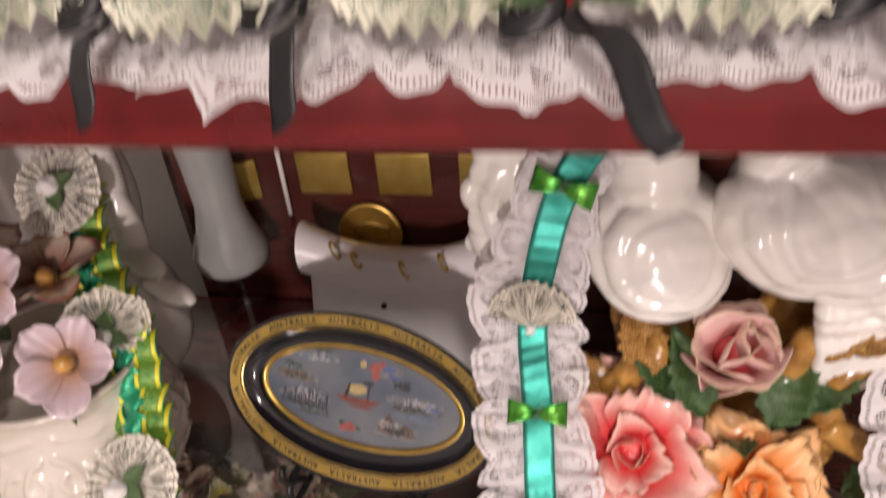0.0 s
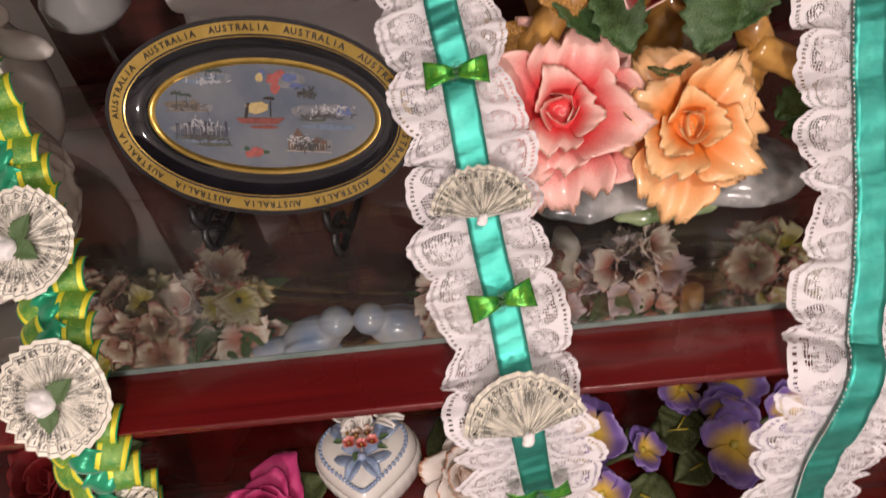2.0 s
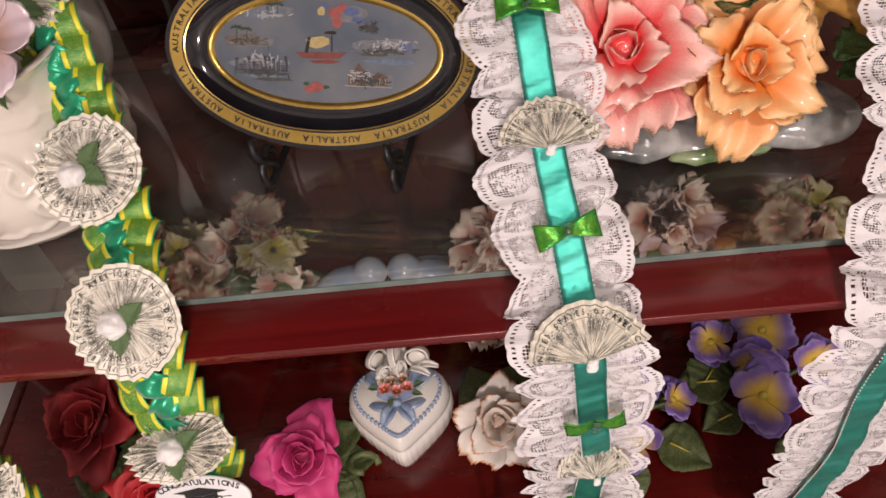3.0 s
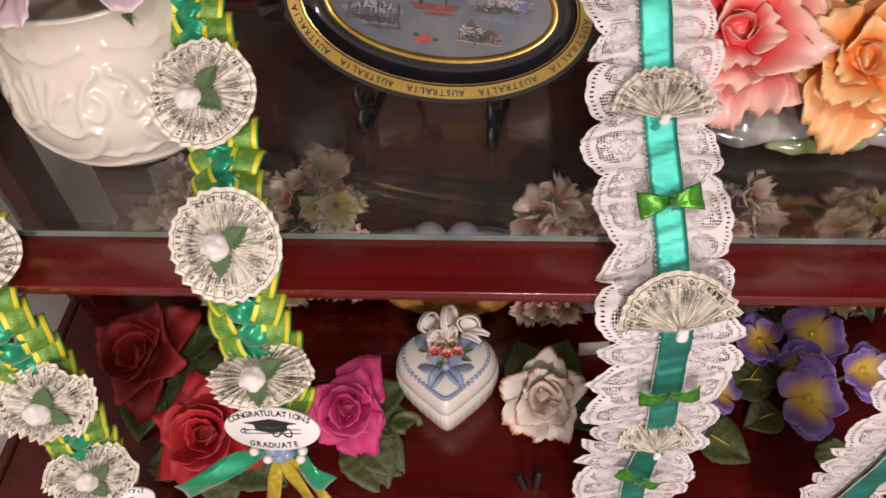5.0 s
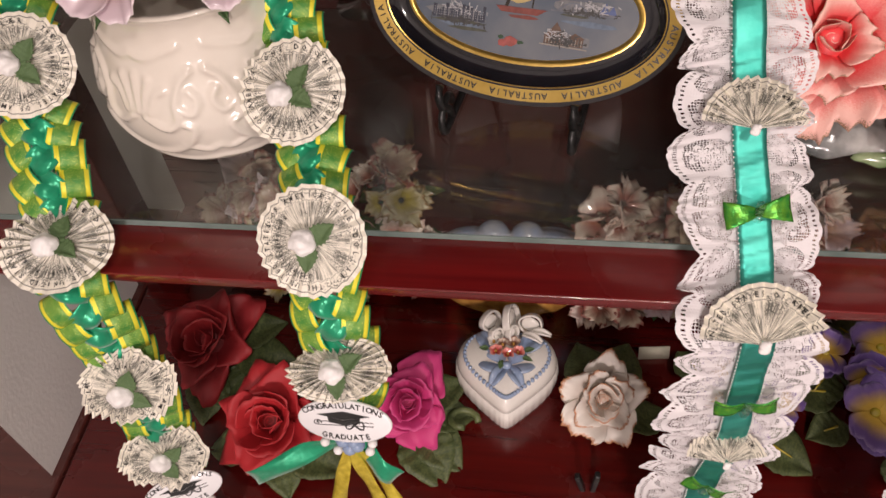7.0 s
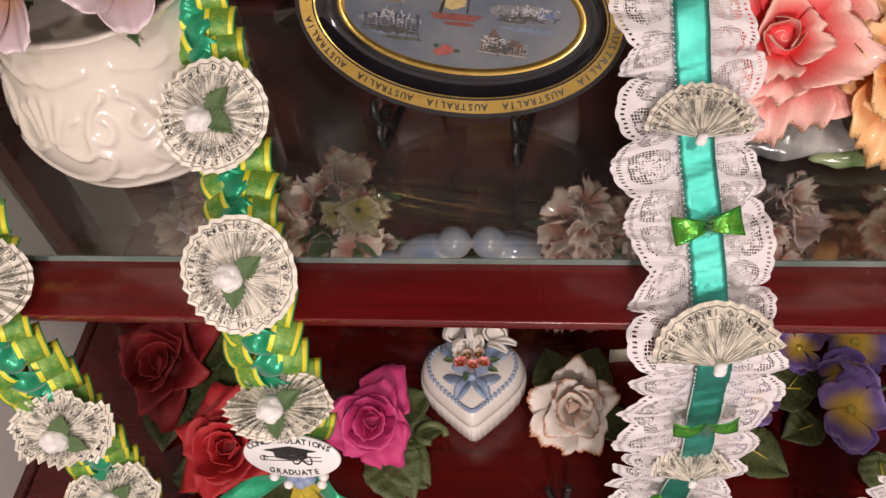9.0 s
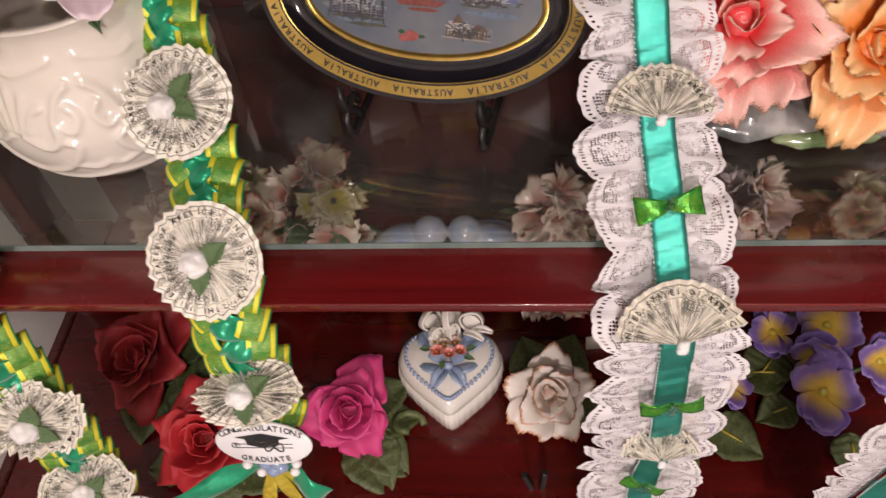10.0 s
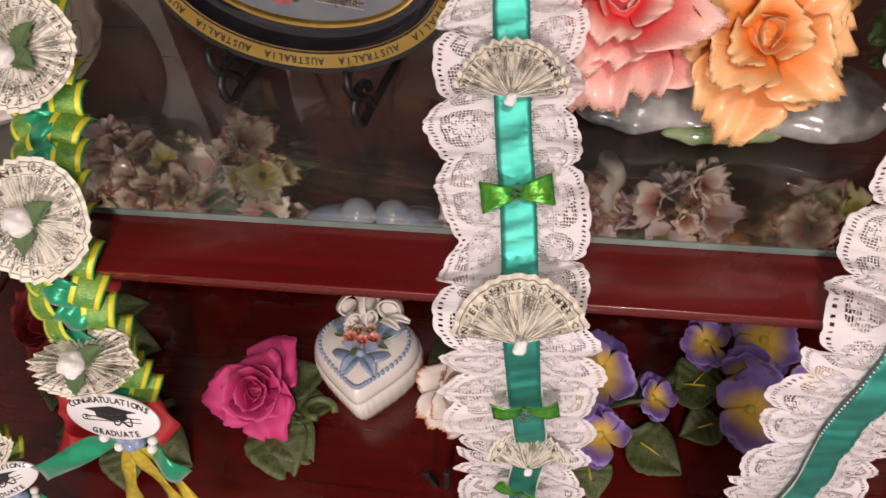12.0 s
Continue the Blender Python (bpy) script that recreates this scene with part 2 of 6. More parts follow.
FOIL = surface("green_foil_ribbon", (0.0, 0.24, 0.04), (0.16, 0.44, 0.04), 240, 0.22, 0.55, relief=0.5, fine=500)
GOLD_ORGANZA = surface("gold_organza", (0.45, 0.33, 0.02), (0.75, 0.60, 0.08), 160, 0.3, 0.4, relief=0.3)
BLACK_SATIN = surface("black_satin", (0.006, 0.006, 0.007), (0.02, 0.02, 0.022), 60, 0.38, relief=0.2)
FELT_LEAF = surface("cloth_leaf", (0.055, 0.11, 0.04), (0.12, 0.19, 0.075), 120, 0.6, relief=0.3)
SILK_WHITE = surface("white_fabric_petals", (0.74, 0.72, 0.70), (0.86, 0.84, 0.82), 200, 0.6, relief=0.2)
CREAM = surface("cream_glazed_porcelain", (0.66, 0.60, 0.52), (0.80, 0.75, 0.67), 14, 0.16, coat=0.7, relief=0.06, fine=60)
WHITE_CHINA = surface("white_glazed_porcelain", (0.72, 0.68, 0.62), (0.84, 0.81, 0.76), 12, 0.16, coat=0.7, relief=0.08, fine=50)
def feathered():
    m = surface("feathered_white_glaze", (0.78, 0.74, 0.68), (0.89, 0.87, 0.83), 10, 0.2, coat=0.5)
    nt, b = m.node_tree, m.node_tree.nodes["Principled BSDF"]
    tc = nt.nodes.new("ShaderNodeTexCoord")
    w = nt.nodes.new("ShaderNodeTexWave")
    w.wave_type, w.rings_direction = "RINGS", "Y"
    w.inputs["Scale"].default_value, w.inputs["Distortion"].default_value = 16.0, 7.0
    w.inputs["Detail"].default_value, w.inputs["Detail Scale"].default_value = 3.0, 0.7
    nt.links.new(tc.outputs["Object"], w.inputs["Vector"])
    bump(nt, b, w.outputs["Fac"], 0.45, 0.0030)
    return m


FEATHER = feathered()
WHITE_LEATHER = surface("white_leatherette", (0.86, 0.82, 0.83), (0.92, 0.89, 0.90), 25, 0.30, relief=0.1)
GOLD = surface("gold_leaf", (0.55, 0.36, 0.08), (0.78, 0.55, 0.16), 80, 0.28, 0.9, relief=0.15)
GOLD_BAND = surface("gilt_band", (0.42, 0.28, 0.06), (0.56, 0.39, 0.11), 50, 0.36, 0.75)
BLACK_GLAZE = surface("black_glaze", (0.006, 0.006, 0.008), (0.014, 0.014, 0.018), 20, 0.1, coat=0.8)
BLACK_IRON = surface("black_metal", (0.01, 0.01, 0.01), (0.025, 0.025, 0.025), 60, 0.35, 0.3)
SKY_ENAMEL = surface("painted_pale_enamel", (0.075, 0.10, 0.14), (0.165, 0.175, 0.19), 22, 0.15, coat=0.6)
INK = surface("black_print", (0.012, 0.012, 0.012), (0.03, 0.03, 0.03), 60, 0.4)
BADGE = surface("white_plastic_badge", (0.76, 0.75, 0.76), (0.84, 0.83, 0.84), 40, 0.25, coat=0.3)
CRYSTAL = clear_glass("crystal_bead", (0.86, 0.92, 0.90), 0.05)
BLUE_CHINA = surface("pale_blue_glaze", (0.18, 0.25, 0.40), (0.34, 0.42, 0.56), 60, 0.18, coat=0.6)
ROOM_WALL = surface("pale_grey_plaster", (0.60, 0.58, 0.55), (0.70, 0.68, 0.65), 5, 0.85, relief=0.3, fine=220)
CARPET = surface("grey_carpet", (0.20, 0.19, 0.18), (0.28, 0.27, 0.25), 160, 0.95, relief=0.6, fine=600)
AMBER = surface("amber_glazed_branch", (0.14, 0.05, 0.012), (0.70, 0.38, 0.09), 42, 0.18, coat=0.7, relief=0.8, fine=80)
STONE_BASE = surface("grey_marbled_glaze", (0.08, 0.09, 0.09), (0.46, 0.45, 0.43), 42, 0.2, coat=0.6, relief=0.8, fine=70)
MOSS = surface("moss_green_glaze", (0.10, 0.17, 0.06), (0.36, 0.42, 0.24), 40, 0.14, coat=0.8)
LEAF_GLAZE = surface("dark_green_glaze", (0.010, 0.045, 0.014), (0.10, 0.19, 0.06), 60, 0.24, coat=0.5, relief=0.5, fine=150)
SATIN_LEAF = surface("olive_porcelain_leaf", (0.04, 0.060, 0.020), (0.12, 0.145, 0.05), 30, 0.5, relief=0.3, fine=150)
PINK = petal_material("pink_glazed_petal", (0.70, 0.05, 0.055), (0.86, 0.50, 0.43), (0.34, 0.20, 0.11), 0.40, 0.3, 0.96, 0.17)
ORANGE = petal_material("orange_glazed_petal", (0.78, 0.22, 0.03), (0.88, 0.52, 0.24), (0.34, 0.20, 0.08), 0.40, 0.3, 0.96, 0.14)
CORAL = petal_material("coral_china_petal", (0.55, 0.06, 0.06), (0.72, 0.26, 0.22), (0.76, 0.40, 0.34), 0.25, 0.5)
BLUSH = petal_material("blush_bud_petal", (0.62, 0.08, 0.09), (0.76, 0.50, 0.46), (0.6, 0.42, 0.28))
RED = petal_material("red_bisque_petal", (0.22, 0.005, 0.007), (0.42, 0.014, 0.020), (0.46, 0.03, 0.035), 0.6, 0.0)
DEEP_RED = petal_material("deep_red_bisque_petal", (0.13, 0.004, 0.007), (0.25, 0.010, 0.014), (0.28, 0.016, 0.018), 0.6, 0.0)
MAGENTA = petal_material("magenta_bisque_petal", (0.38, 0.01, 0.09), (0.58, 0.040, 0.19), (0.62, 0.07, 0.24), 0.6, 0.0)
IVORY = petal_material("ivory_bisque_petal", (0.60, 0.50, 0.42), (0.78, 0.72, 0.65), (0.52, 0.20, 0.07), 0.5, 0.1, 0.92)
PANSY = petal_material("violet_yellow_petal", (0.60, 0.40, 0.06), (0.17, 0.10, 0.34), (0.29, 0.21, 0.46), 0.6, 0.0, 0.90, 0.04, True)
VIOLET = petal_material("violet_petal", (0.09, 0.05, 0.22), (0.15, 0.085, 0.32), (0.24, 0.17, 0.43), 0.6, 0.0, 0.93)
LILAC = petal_material("pale_lilac_petal", (0.42, 0.24, 0.16), (0.58, 0.46, 0.50), (0.70, 0.60, 0.63), 0.25, 0.5, 0.93, -0.1)
FADED = petal_material("pale_pink_spotted_petal", (0.26, 0.10, 0.07), (0.54, 0.43, 0.33), (0.30, 0.10, 0.08), 0.18, 0.9, 0.84)
BLOTCHED = petal_material("white_blushed_petal", (0.45, 0.16, 0.12), (0.78, 0.66, 0.58), (0.70, 0.46, 0.40), 0.15, 0.9, 0.90)
YELLOW = petal_material("pale_yellow_petal", (0.42, 0.34, 0.04), (0.48, 0.42, 0.27), (0.30, 0.18, 0.08), 0.25, 0.6, 0.88)


# ---- building helpers ----
def part(name, bm, mat, parent=None, label="", smooth=True):
    me = bpy.data.meshes.new(name)
    bm.to_mesh(me)
    bm.free()
    me.materials.append(mat)
    if smooth:
        me.polygons.foreach_set("use_smooth", [True] * len(me.polygons))
    ob = new(name, me)
    if parent is not None:
        ob.parent = parent
    return tagged(ob, label)


def again(name, ob, m, parent, mat=None):
    """One more part on the same mesh."""
    o = new(name, ob.data)
    o.parent = parent
    o.matrix_basis = m
    return o


def thing(name, m, label, category, group="", kind=""):
    ob = new(name)
    ob.empty_display_size = 0.02
    ob.matrix_basis = m
    return tagged(ob, label, category, group, kind)


def box(x0, x1, y0, y1, z0, z1, bevel=0.0):
    bm = bmesh.new()
    bmesh.ops.create_cube(bm, size=1)
    for v in bm.verts:
        v.co = Vector(((x0 + x1) / 2 + v.co.x * (x1 - x0), (y0 + y1) / 2 + v.co.y * (y1 - y0), (z0 + z1) / 2 + v.co.z * (z1 - z0)))
    if bevel:
        bmesh.ops.bevel(bm, geom=bm.edges[:], offset=bevel, segments=3, profile=0.6, affect="EDGES")
    return bm


def sheet(fn, nu, nv, thick=0.0):
    """A grid of fn(u, v) -> place, u and v from 0 to 1, with UVs, made thick along its normals."""
    bm = bmesh.new()
    uvl = bm.loops.layers.uv.new("UVMap")
    pts = [[Vector(fn(i / nu, j / nv)) for j in range(nv + 1)] for i in range(nu + 1)]
    layers = [0.0] if not thick else [thick / 2, -thick / 2]
    grids = []
    for off in layers:
        g = []
        for i in range(nu + 1):
            row = []
            for j in range(nv + 1):
                p = pts[i][j]
                if off:
                    du = pts[min(i + 1, nu)][j] - pts[max(i - 1, 0)][j]
                    dv = pts[i][min(j + 1, nv)] - pts[i][max(j - 1, 0)]
                    n = du.cross(dv)
                    if n.length > 1e-12:
                        p = p + n.normalized() * off
                row.append(bm.verts.new(p))
            g.append(row)
        grids.append(g)

    def face(vs, uvs):
        f = bm.faces.new(vs)
        for lo, q in zip(f.loops, uvs):
            lo[uvl].uv = q
    for k, g in enumerate(grids):
        for i in range(nu):
            for j in range(nv):
                ids = [(i, j), (i + 1, j), (i + 1, j + 1), (i, j + 1)]
                if k:
                    ids.reverse()
                face([g[a][b] for a, b in ids], [(a / nu, b / nv) for a, b in ids])
    if thick:
        rim = [(i, 0) for i in range(nu)] + [(nu, j) for j in range(nv)] + [(i, nv) for i in range(nu, 0, -1)] + [(0, j) for j in range(nv, 0, -1)]
        for a, b in zip(rim, rim[1:] + rim[:1]):
            face([grids[0][b[0]][b[1]], grids[0][a[0]][a[1]], grids[1][a[0]][a[1]], grids[1][b[0]][b[1]]], [(b[0] / nu, b[1] / nv), (a[0] / nu, a[1] / nv)] * 2)
    return bm


def lathe(profile, n=32, sx=1.0, sy=1.0, ripple=None):
    """Turns (radius, height) pairs round the z axis."""
    bm = bmesh.new()
    rings = []
    for r, z in profile:
        ring = []
        for k in range(n):
            a = 2 * math.pi * k / n
            q = r + (ripple(a, z) if ripple else 0.0)
            ring.append(bm.verts.new((q * sx * math.cos(a), q * sy * math.sin(a), z)))
        rings.append(ring)
    for a, b in zip(rings, rings[1:]):
        for k in range(n):
            bm.faces.new((a[k], a[(k + 1) % n], b[(k + 1) % n], b[k]))
    bm.faces.new(rings[0][::-1])
    bm.faces.new(rings[-1])
    return bm


def tube(points, radius, n=8, taper=1.0):
    bm = bmesh.new()
    pts = [Vector(p) for p in points]
    rings = []
    for i, p in enumerate(pts):
        t = (pts[min(i + 1, len(pts) - 1)] - pts[max(i - 1, 0)]).normalized()
        s = t.cross(Vector((0.3, 0.2, 0.93))).normalized()
        u = s.cross(t)
        r = radius * (1 + (taper - 1) * i / (len(pts) - 1))
        rings.append([bm.verts.new(p + (s * math.cos(2 * math.pi * k / n) + u * math.sin(2 * math.pi * k / n)) * r) for k in range(n)])
    for a, b in zip(rings, rings[1:]):
        for k in range(n):
            bm.faces.new((a[k], b[k], b[(k + 1) % n], a[(k + 1) % n]))
    bm.faces.new(rings[0])
    bm.faces.new(rings[-1][::-1])
    bmesh.ops.recalc_face_normals(bm, faces=bm.faces[:])
    return bm


def blob(parts, seg=20, noise_amp=0.0, noise_scale=60.0):
    """Ellipsoids (place, radii, turn in degrees) in one mesh, joined by a voxel remesh when built."""
    bm = bmesh.new()
    levels = seg // 2 + 2
    for p, r, turn in parts:
        m = pose(*p, *turn) @ Matrix.Diagonal((*r, 1))
        low, high = bm.verts.new(m @ Vector((0, 0, -1))), bm.verts.new(m @ Vector((0, 0, 1)))
        rings = []
        for j in range(1, levels):
            a = math.pi * j / levels
            rings.append([bm.verts.new(m @ Vector((math.sin(a) * math.cos(2 * math.pi * k / seg), math.sin(a) * math.sin(2 * math.pi * k / seg), -math.cos(a)))) for k in range(seg)])
        for a, b in zip(rings, rings[1:]):
            for k in range(seg):
                bm.faces.new((a[k], a[(k + 1) % seg], b[(k + 1) % seg], b[k]))
        for k in range(seg):
            bm.faces.new((low, rings[0][(k + 1) % seg], rings[0][k]))
            bm.faces.new((high, rings[-1][k], rings[-1][(k + 1) % seg]))
    bm.normal_update()
    if noise_amp:
        for v in bm.verts:
            v.co += v.normal * noise_amp * noise.noise(v.co * noise_scale)
    return bm


def fused(ob, voxel, rounds=4):
    """Melts the overlapping bodies of a mesh into one skin."""
    m = ob.modifiers.new("melt", "REMESH")
    m.mode, m.voxel_size, m.use_smooth_shade = "VOXEL", voxel, True
    s = ob.modifiers.new("soften", "SMOOTH")
    s.iterations, s.factor = rounds, 0.5
    return ob


def words(name, text, size, mat, parent, m, extrude=0.0001):
    cu = bpy.data.curves.new(name, "FONT")
    cu.body, cu.size, cu.extrude, cu.align_x, cu.align_y = text, size, extrude, "CENTER", "CENTER"
    cu.resolution_u, cu.offset = 2, size * 0.018
    cu.materials.append(mat)
    ob = new(name, cu)
    ob.parent = parent
    ob.matrix_basis = m
    return ob


def smooth_path(nodes, n):
    """Points at even steps on a curve through the nodes."""
    P = [Vector(p) for p in nodes]
    P = [2 * P[0] - P[1]] + P + [2 * P[-1] - P[-2]]
    out = []
    for i in range(1, len(P) - 2):
        a, b, c, d = P[i - 1:i + 3]
        for k in range(24):
            t = k / 24
            out.append(0.5 * (2 * b + (c - a) * t + (2 * a - 5 * b + 4 * c - d) * t * t + (3 * b - a - 3 * c + d) * t ** 3))
    out.append(P[-2])
    run = [0.0]
    for p, q in zip(out, out[1:]):
        run.append(run[-1] + (q - p).length)
    arr = np.array([tuple(p) for p in out])
    s = np.linspace(0, run[-1], n)
    return [Vector((float(np.interp(v, run, arr[:, 0])), float(np.interp(v, run, arr[:, 1])), float(np.interp(v, run, arr[:, 2])))) for v in s], run[-1]


class Strand:
    """A hanging path with a frame at every place: side, down and out."""

    def __init__(self, nodes, inset=1.0, facing=0.0):
        self.facing = Vector((facing, -0.75, 0.66))
        self.pts, self.length = smooth_path([Vector(p) + Vector((0, 0.0105, -0.0092 if p[2] > 0.77 else 0.0)) * inset for p in nodes], 400)

    def at(self, s):
        f = min(max(s / self.length, 0.0), 1.0) * 399
        i = min(int(f), 398)
        p = self.pts[i].lerp(self.pts[i + 1], f - i)
        t = (self.pts[min(i + 4, 399)] - self.pts[max(i - 3, 0)]).normalized()
        out = self.facing
        out = (out - t * out.dot(t)).normalized()
        return p, t, out, t.cross(out)

    def matrix(self, s, lift=0.0, spin=0.0, tilt=0.0):
        """x: side, y: up the strand, z: outwards."""
        p, t, out, side = self.at(s)
        x = -side
        m = Matrix((x, -t, out)).transposed()
        if m.determinant() < 0:
            m = Matrix((side, -t, out)).transposed()
        return Matrix.Translation(p + out * lift) @ m.to_4x4() @ pose(0, 0, 0, tilt, 0, spin)

    def nearest(self, place):
        d = [(p - Vector(place)).length for p in self.pts]
        return d.index(min(d)) / 399 * self.length

# ---- the room and the display shelves ----
GLASS_Z, FLOOR_Z, TOP_Z = 0.785, 0.44, 1.162
LEFT, RIGHT = -0.583, 0.62


def setting(name, bm, mat, label, category, smooth=False):
    return tagged(part(name, bm, mat, None, "", smooth), label, category, "", "structure")


# Floor, ceiling, front and side walls are unseen, added for bounce and reflections.
setting("floor", box(-2.2, 2.2, -2.4, 0.80, -0.1, 0.0), CARPET, "unseen grey carpeted floor added to close the room", "floor")
setting("ceiling", box(-2.2, 2.2, -2.4, 0.80, 2.5, 2.6), ROOM_WALL, "unseen pale ceiling added for bounced light", "ceiling")
setting("wall_back", box(-2.2, 2.2, 0.70, 0.80, 0.0, 2.5), ROOM_WALL, "pale grey plaster wall behind the shelves", "wall")
setting("wall_front", box(-2.2, 2.2, -2.4, -2.3, 0.0, 2.5), ROOM_WALL, "unseen pale wall added behind the camera for reflections", "wall")
nib = bmesh.new()
foot = [(LEFT - 0.012, 0.435), (-0.72, 0.435), (-0.72, 0.290), (LEFT - 0.012, 0.195)]
low_ring, high_ring = [[nib.verts.new((x, y, z)) for x, y in foot] for z in (FLOOR_Z + 0.001, 2.499)]
for k in range(4):
    nib.faces.new((low_ring[k], low_ring[(k + 1) % 4], high_ring[(k + 1) % 4], high_ring[k]))
nib.faces.new(low_ring[::-1])
nib.faces.new(high_ring)
bmesh.ops.recalc_face_normals(nib, faces=nib.faces[:])
setting("wall_left", nib, ROOM_WALL, "pale grey plaster wall end beside the shelves", "wall")
setting("ledge", box(-1.3, LEFT - 0.003, 0.02, 0.56, 0.0, FLOOR_Z, 0.004), DARK_WOOD, "dark wooden ledge below the wall end", "ledge")
# Unseen side walls, added to close the room and bounce light.
setting("wall_right", box(2.1, 2.2, -2.3, 0.70, 0.0, 2.5), ROOM_WALL, "unseen pale side wall added for bounced light", "wall")
setting("wall_far_left", box(-2.2, -2.1, -2.3, 0.70, 0.0, 2.5), ROOM_WALL, "unseen pale side wall added for bounced light", "wall")

shelves = thing("display_shelves", pose(0, 0, 0), "red lacquered display shelves with glass tiers and dark posts", "display shelf")


def tier(z, thick, name):
    rail = box(LEFT, RIGHT, 0.1955, 0.238, z - thick, z, 0.0011)
    for v in rail.verts:
        if v.co.y < 0.210:
            v.co.y += 0.007 * min(1.0, max(0.0, (z - 0.0015 - v.co.z) / (thick - 0.003)))
            v.co.z -= 0.0045 * min(1.0, max(0.0, (z - 0.0015 - v.co.z) / (thick - 0.003)))
    part("front_rail", rail, RED_WOOD, shelves, "red lacquered front rail")
    part("back_rail", box(LEFT, RIGHT, 0.512, 0.566, z - thick, z, 0.003), RED_WOOD, shelves)
    part("side_rail", box(LEFT, LEFT + 0.03, 0.238, 0.512, z - thick, z - 0.001, 0.003), DARK_WOOD, shelves)
    part("side_rail", box(RIGHT - 0.03, RIGHT, 0.238, 0.512, z - thick, z - 0.001, 0.003), DARK_WOOD, shelves)


tier(GLASS_Z - 0.006, 0.0132, "middle")
pane = part("glass_shelf", box(LEFT + 0.004, RIGHT - 0.004, 0.2375, 0.553, GLASS_Z - 0.006, GLASS_Z, 0.0008), GLASS, shelves, "clear glass shelf plate", False)
pane.visible_shadow = False
part("glass_edge", box(LEFT + 0.004, RIGHT - 0.004, 0.2362, 0.2374, GLASS_Z - 0.0058, GLASS_Z - 0.0012, 0.0004), GLASS_EDGE, shelves, "ground green glass edge", False)
part("lower_shelf", box(LEFT, RIGHT, 0.150, 0.566, FLOOR_Z - 0.03, FLOOR_Z, 0.003), SHADED_RED_WOOD, shelves, "glossy red lower shelf board, shade put into its colour")
part("top_rail", box(LEFT, RIGHT, 0.188, 0.250, TOP_Z, TOP_Z + 0.028, 0.004), RED_WOOD, shelves, "red lacquered top rail")
part("top_board", box(LEFT, RIGHT, 0.2505, 0.566, TOP_Z + 0.010, TOP_Z + 0.027, 0.002), DARK_WOOD, shelves)
part("back_board", box(LEFT, RIGHT, 0.568, 0.580, FLOOR_Z - 0.03, GLASS_Z - 0.034), DARK_WOOD, shelves, "dark back board", False)
part("back_board", box(-0.37, RIGHT, 0.568, 0.580, GLASS_Z - 0.030, TOP_Z + 0.009), DARK_WOOD, shelves, "dark back board", False)
for px in (LEFT - 0.010, RIGHT - 0.012):
    for py0, py1 in ((0.437, 0.485),):
        part("post", box(px, px + 0.022, py0, py1, 0.0, TOP_Z - 0.001, 0.003), DARK_WOOD, shelves, "dark square post")


# ---- flowers ----
PETALS = {}


def petal_mesh(mat, shape, variant=0):
    key = (mat.name, shape, variant)
    if key in PETALS:
        return PETALS[key]
    wide, cup, curl, ragged = {"bud": (1.25, 0.55, 0.00, 0.015), "mid": (1.45, 0.42, 0.25, 0.02), "open": (1.42, 0.24, 0.30, 0.020), "flat": (1.40, 0.12, 0.16, 0.035), "orchid": (1.0, 0.25, 0.15, 0.015),
                               "frill": (1.16, 0.16, 0.26, 0.045), "ruffle": (1.1, 0.45, 0.50, 0.10), "point": (1.20, 0.22, 0.42, 0.022), "pansy": (1.30, 0.24, 0.24, 0.018)}[shape]
    rnd = random.Random(len(PETALS) + 3)
    ph = [rnd.uniform(0, 6.3) for _ in range(4)]
    swell = {"frill": 0.085, "ruffle": 0.12, "open": 0.055, "mid": 0.05, "point": 0.07, "pansy": 0.10}.get(shape, 0.015)

    def fn(u, v):
        x = (u - 0.5) * 2
        w = wide * 0.5 * (0.22 + 0.78 * math.sin(min(v * 1.2, 1.0) * math.pi / 2)) * (1 - 0.16 * max(0.0, v - 0.8) / 0.2)
        tip = 1 - 0.10 * x * x - 0.10 * x ** 6 + 0.05 * math.exp(-30 * x * x) + ragged * (math.sin(7 * x + ph[0]) + 0.7 * math.sin(15 * x + ph[1]) + 0.45 * math.sin(37 * x + ph[2])) * v
        if shape == "frill":
            saw = abs((x * 4.3 + ph[1]) % 2.0 - 1.0) + 0.6 * abs((x * 9.7 + ph[2]) % 2.0 - 1.0)
            tip += v * (0.075 * saw - 0.05 - (0.22, 0.05, 0.14)[variant % 3] * abs(x - 0.3 * math.sin(ph[0])) ** 1.3)
        if shape == "point":
            tip += v * (0.10 - 0.34 * abs(x - 0.12 * math.sin(ph[0])) ** 1.2)
        if shape == "pansy":
            tip += v * (0.035 * abs(math.sin(9 * x + ph[1])) - 0.10 * math.exp(-26 * (x - 0.1 * math.sin(ph[0])) ** 2))
        y = v * (tip + swell * math.sin(2.6 * x + ph[3]))
        z = cup * (x * x * w * 1.5) + cup * v * v * 0.35 - curl * max(0.0, v - 0.62) ** 2 * 3.2 + 0.02 * math.sin(9 * x + ph[2]) * v + swell * math.sin(3.4 * x + ph[1]) * v * v + ragged * 0.5 * math.sin(11 * x + ph[3]) * v * v
        return (x * w, y, z)
    bm = sheet(fn, 26 if shape in ("frill", "pansy") else 20, 8, 0.020)
    me = bpy.data.meshes.new("petal")
    bm.to_mesh(me)
    bm.free()
    me.materials.append(mat)
    me.polygons.foreach_set("use_smooth", [True] * len(me.polygons))
    PETALS[key] = me
    return me


LEAVES = {}


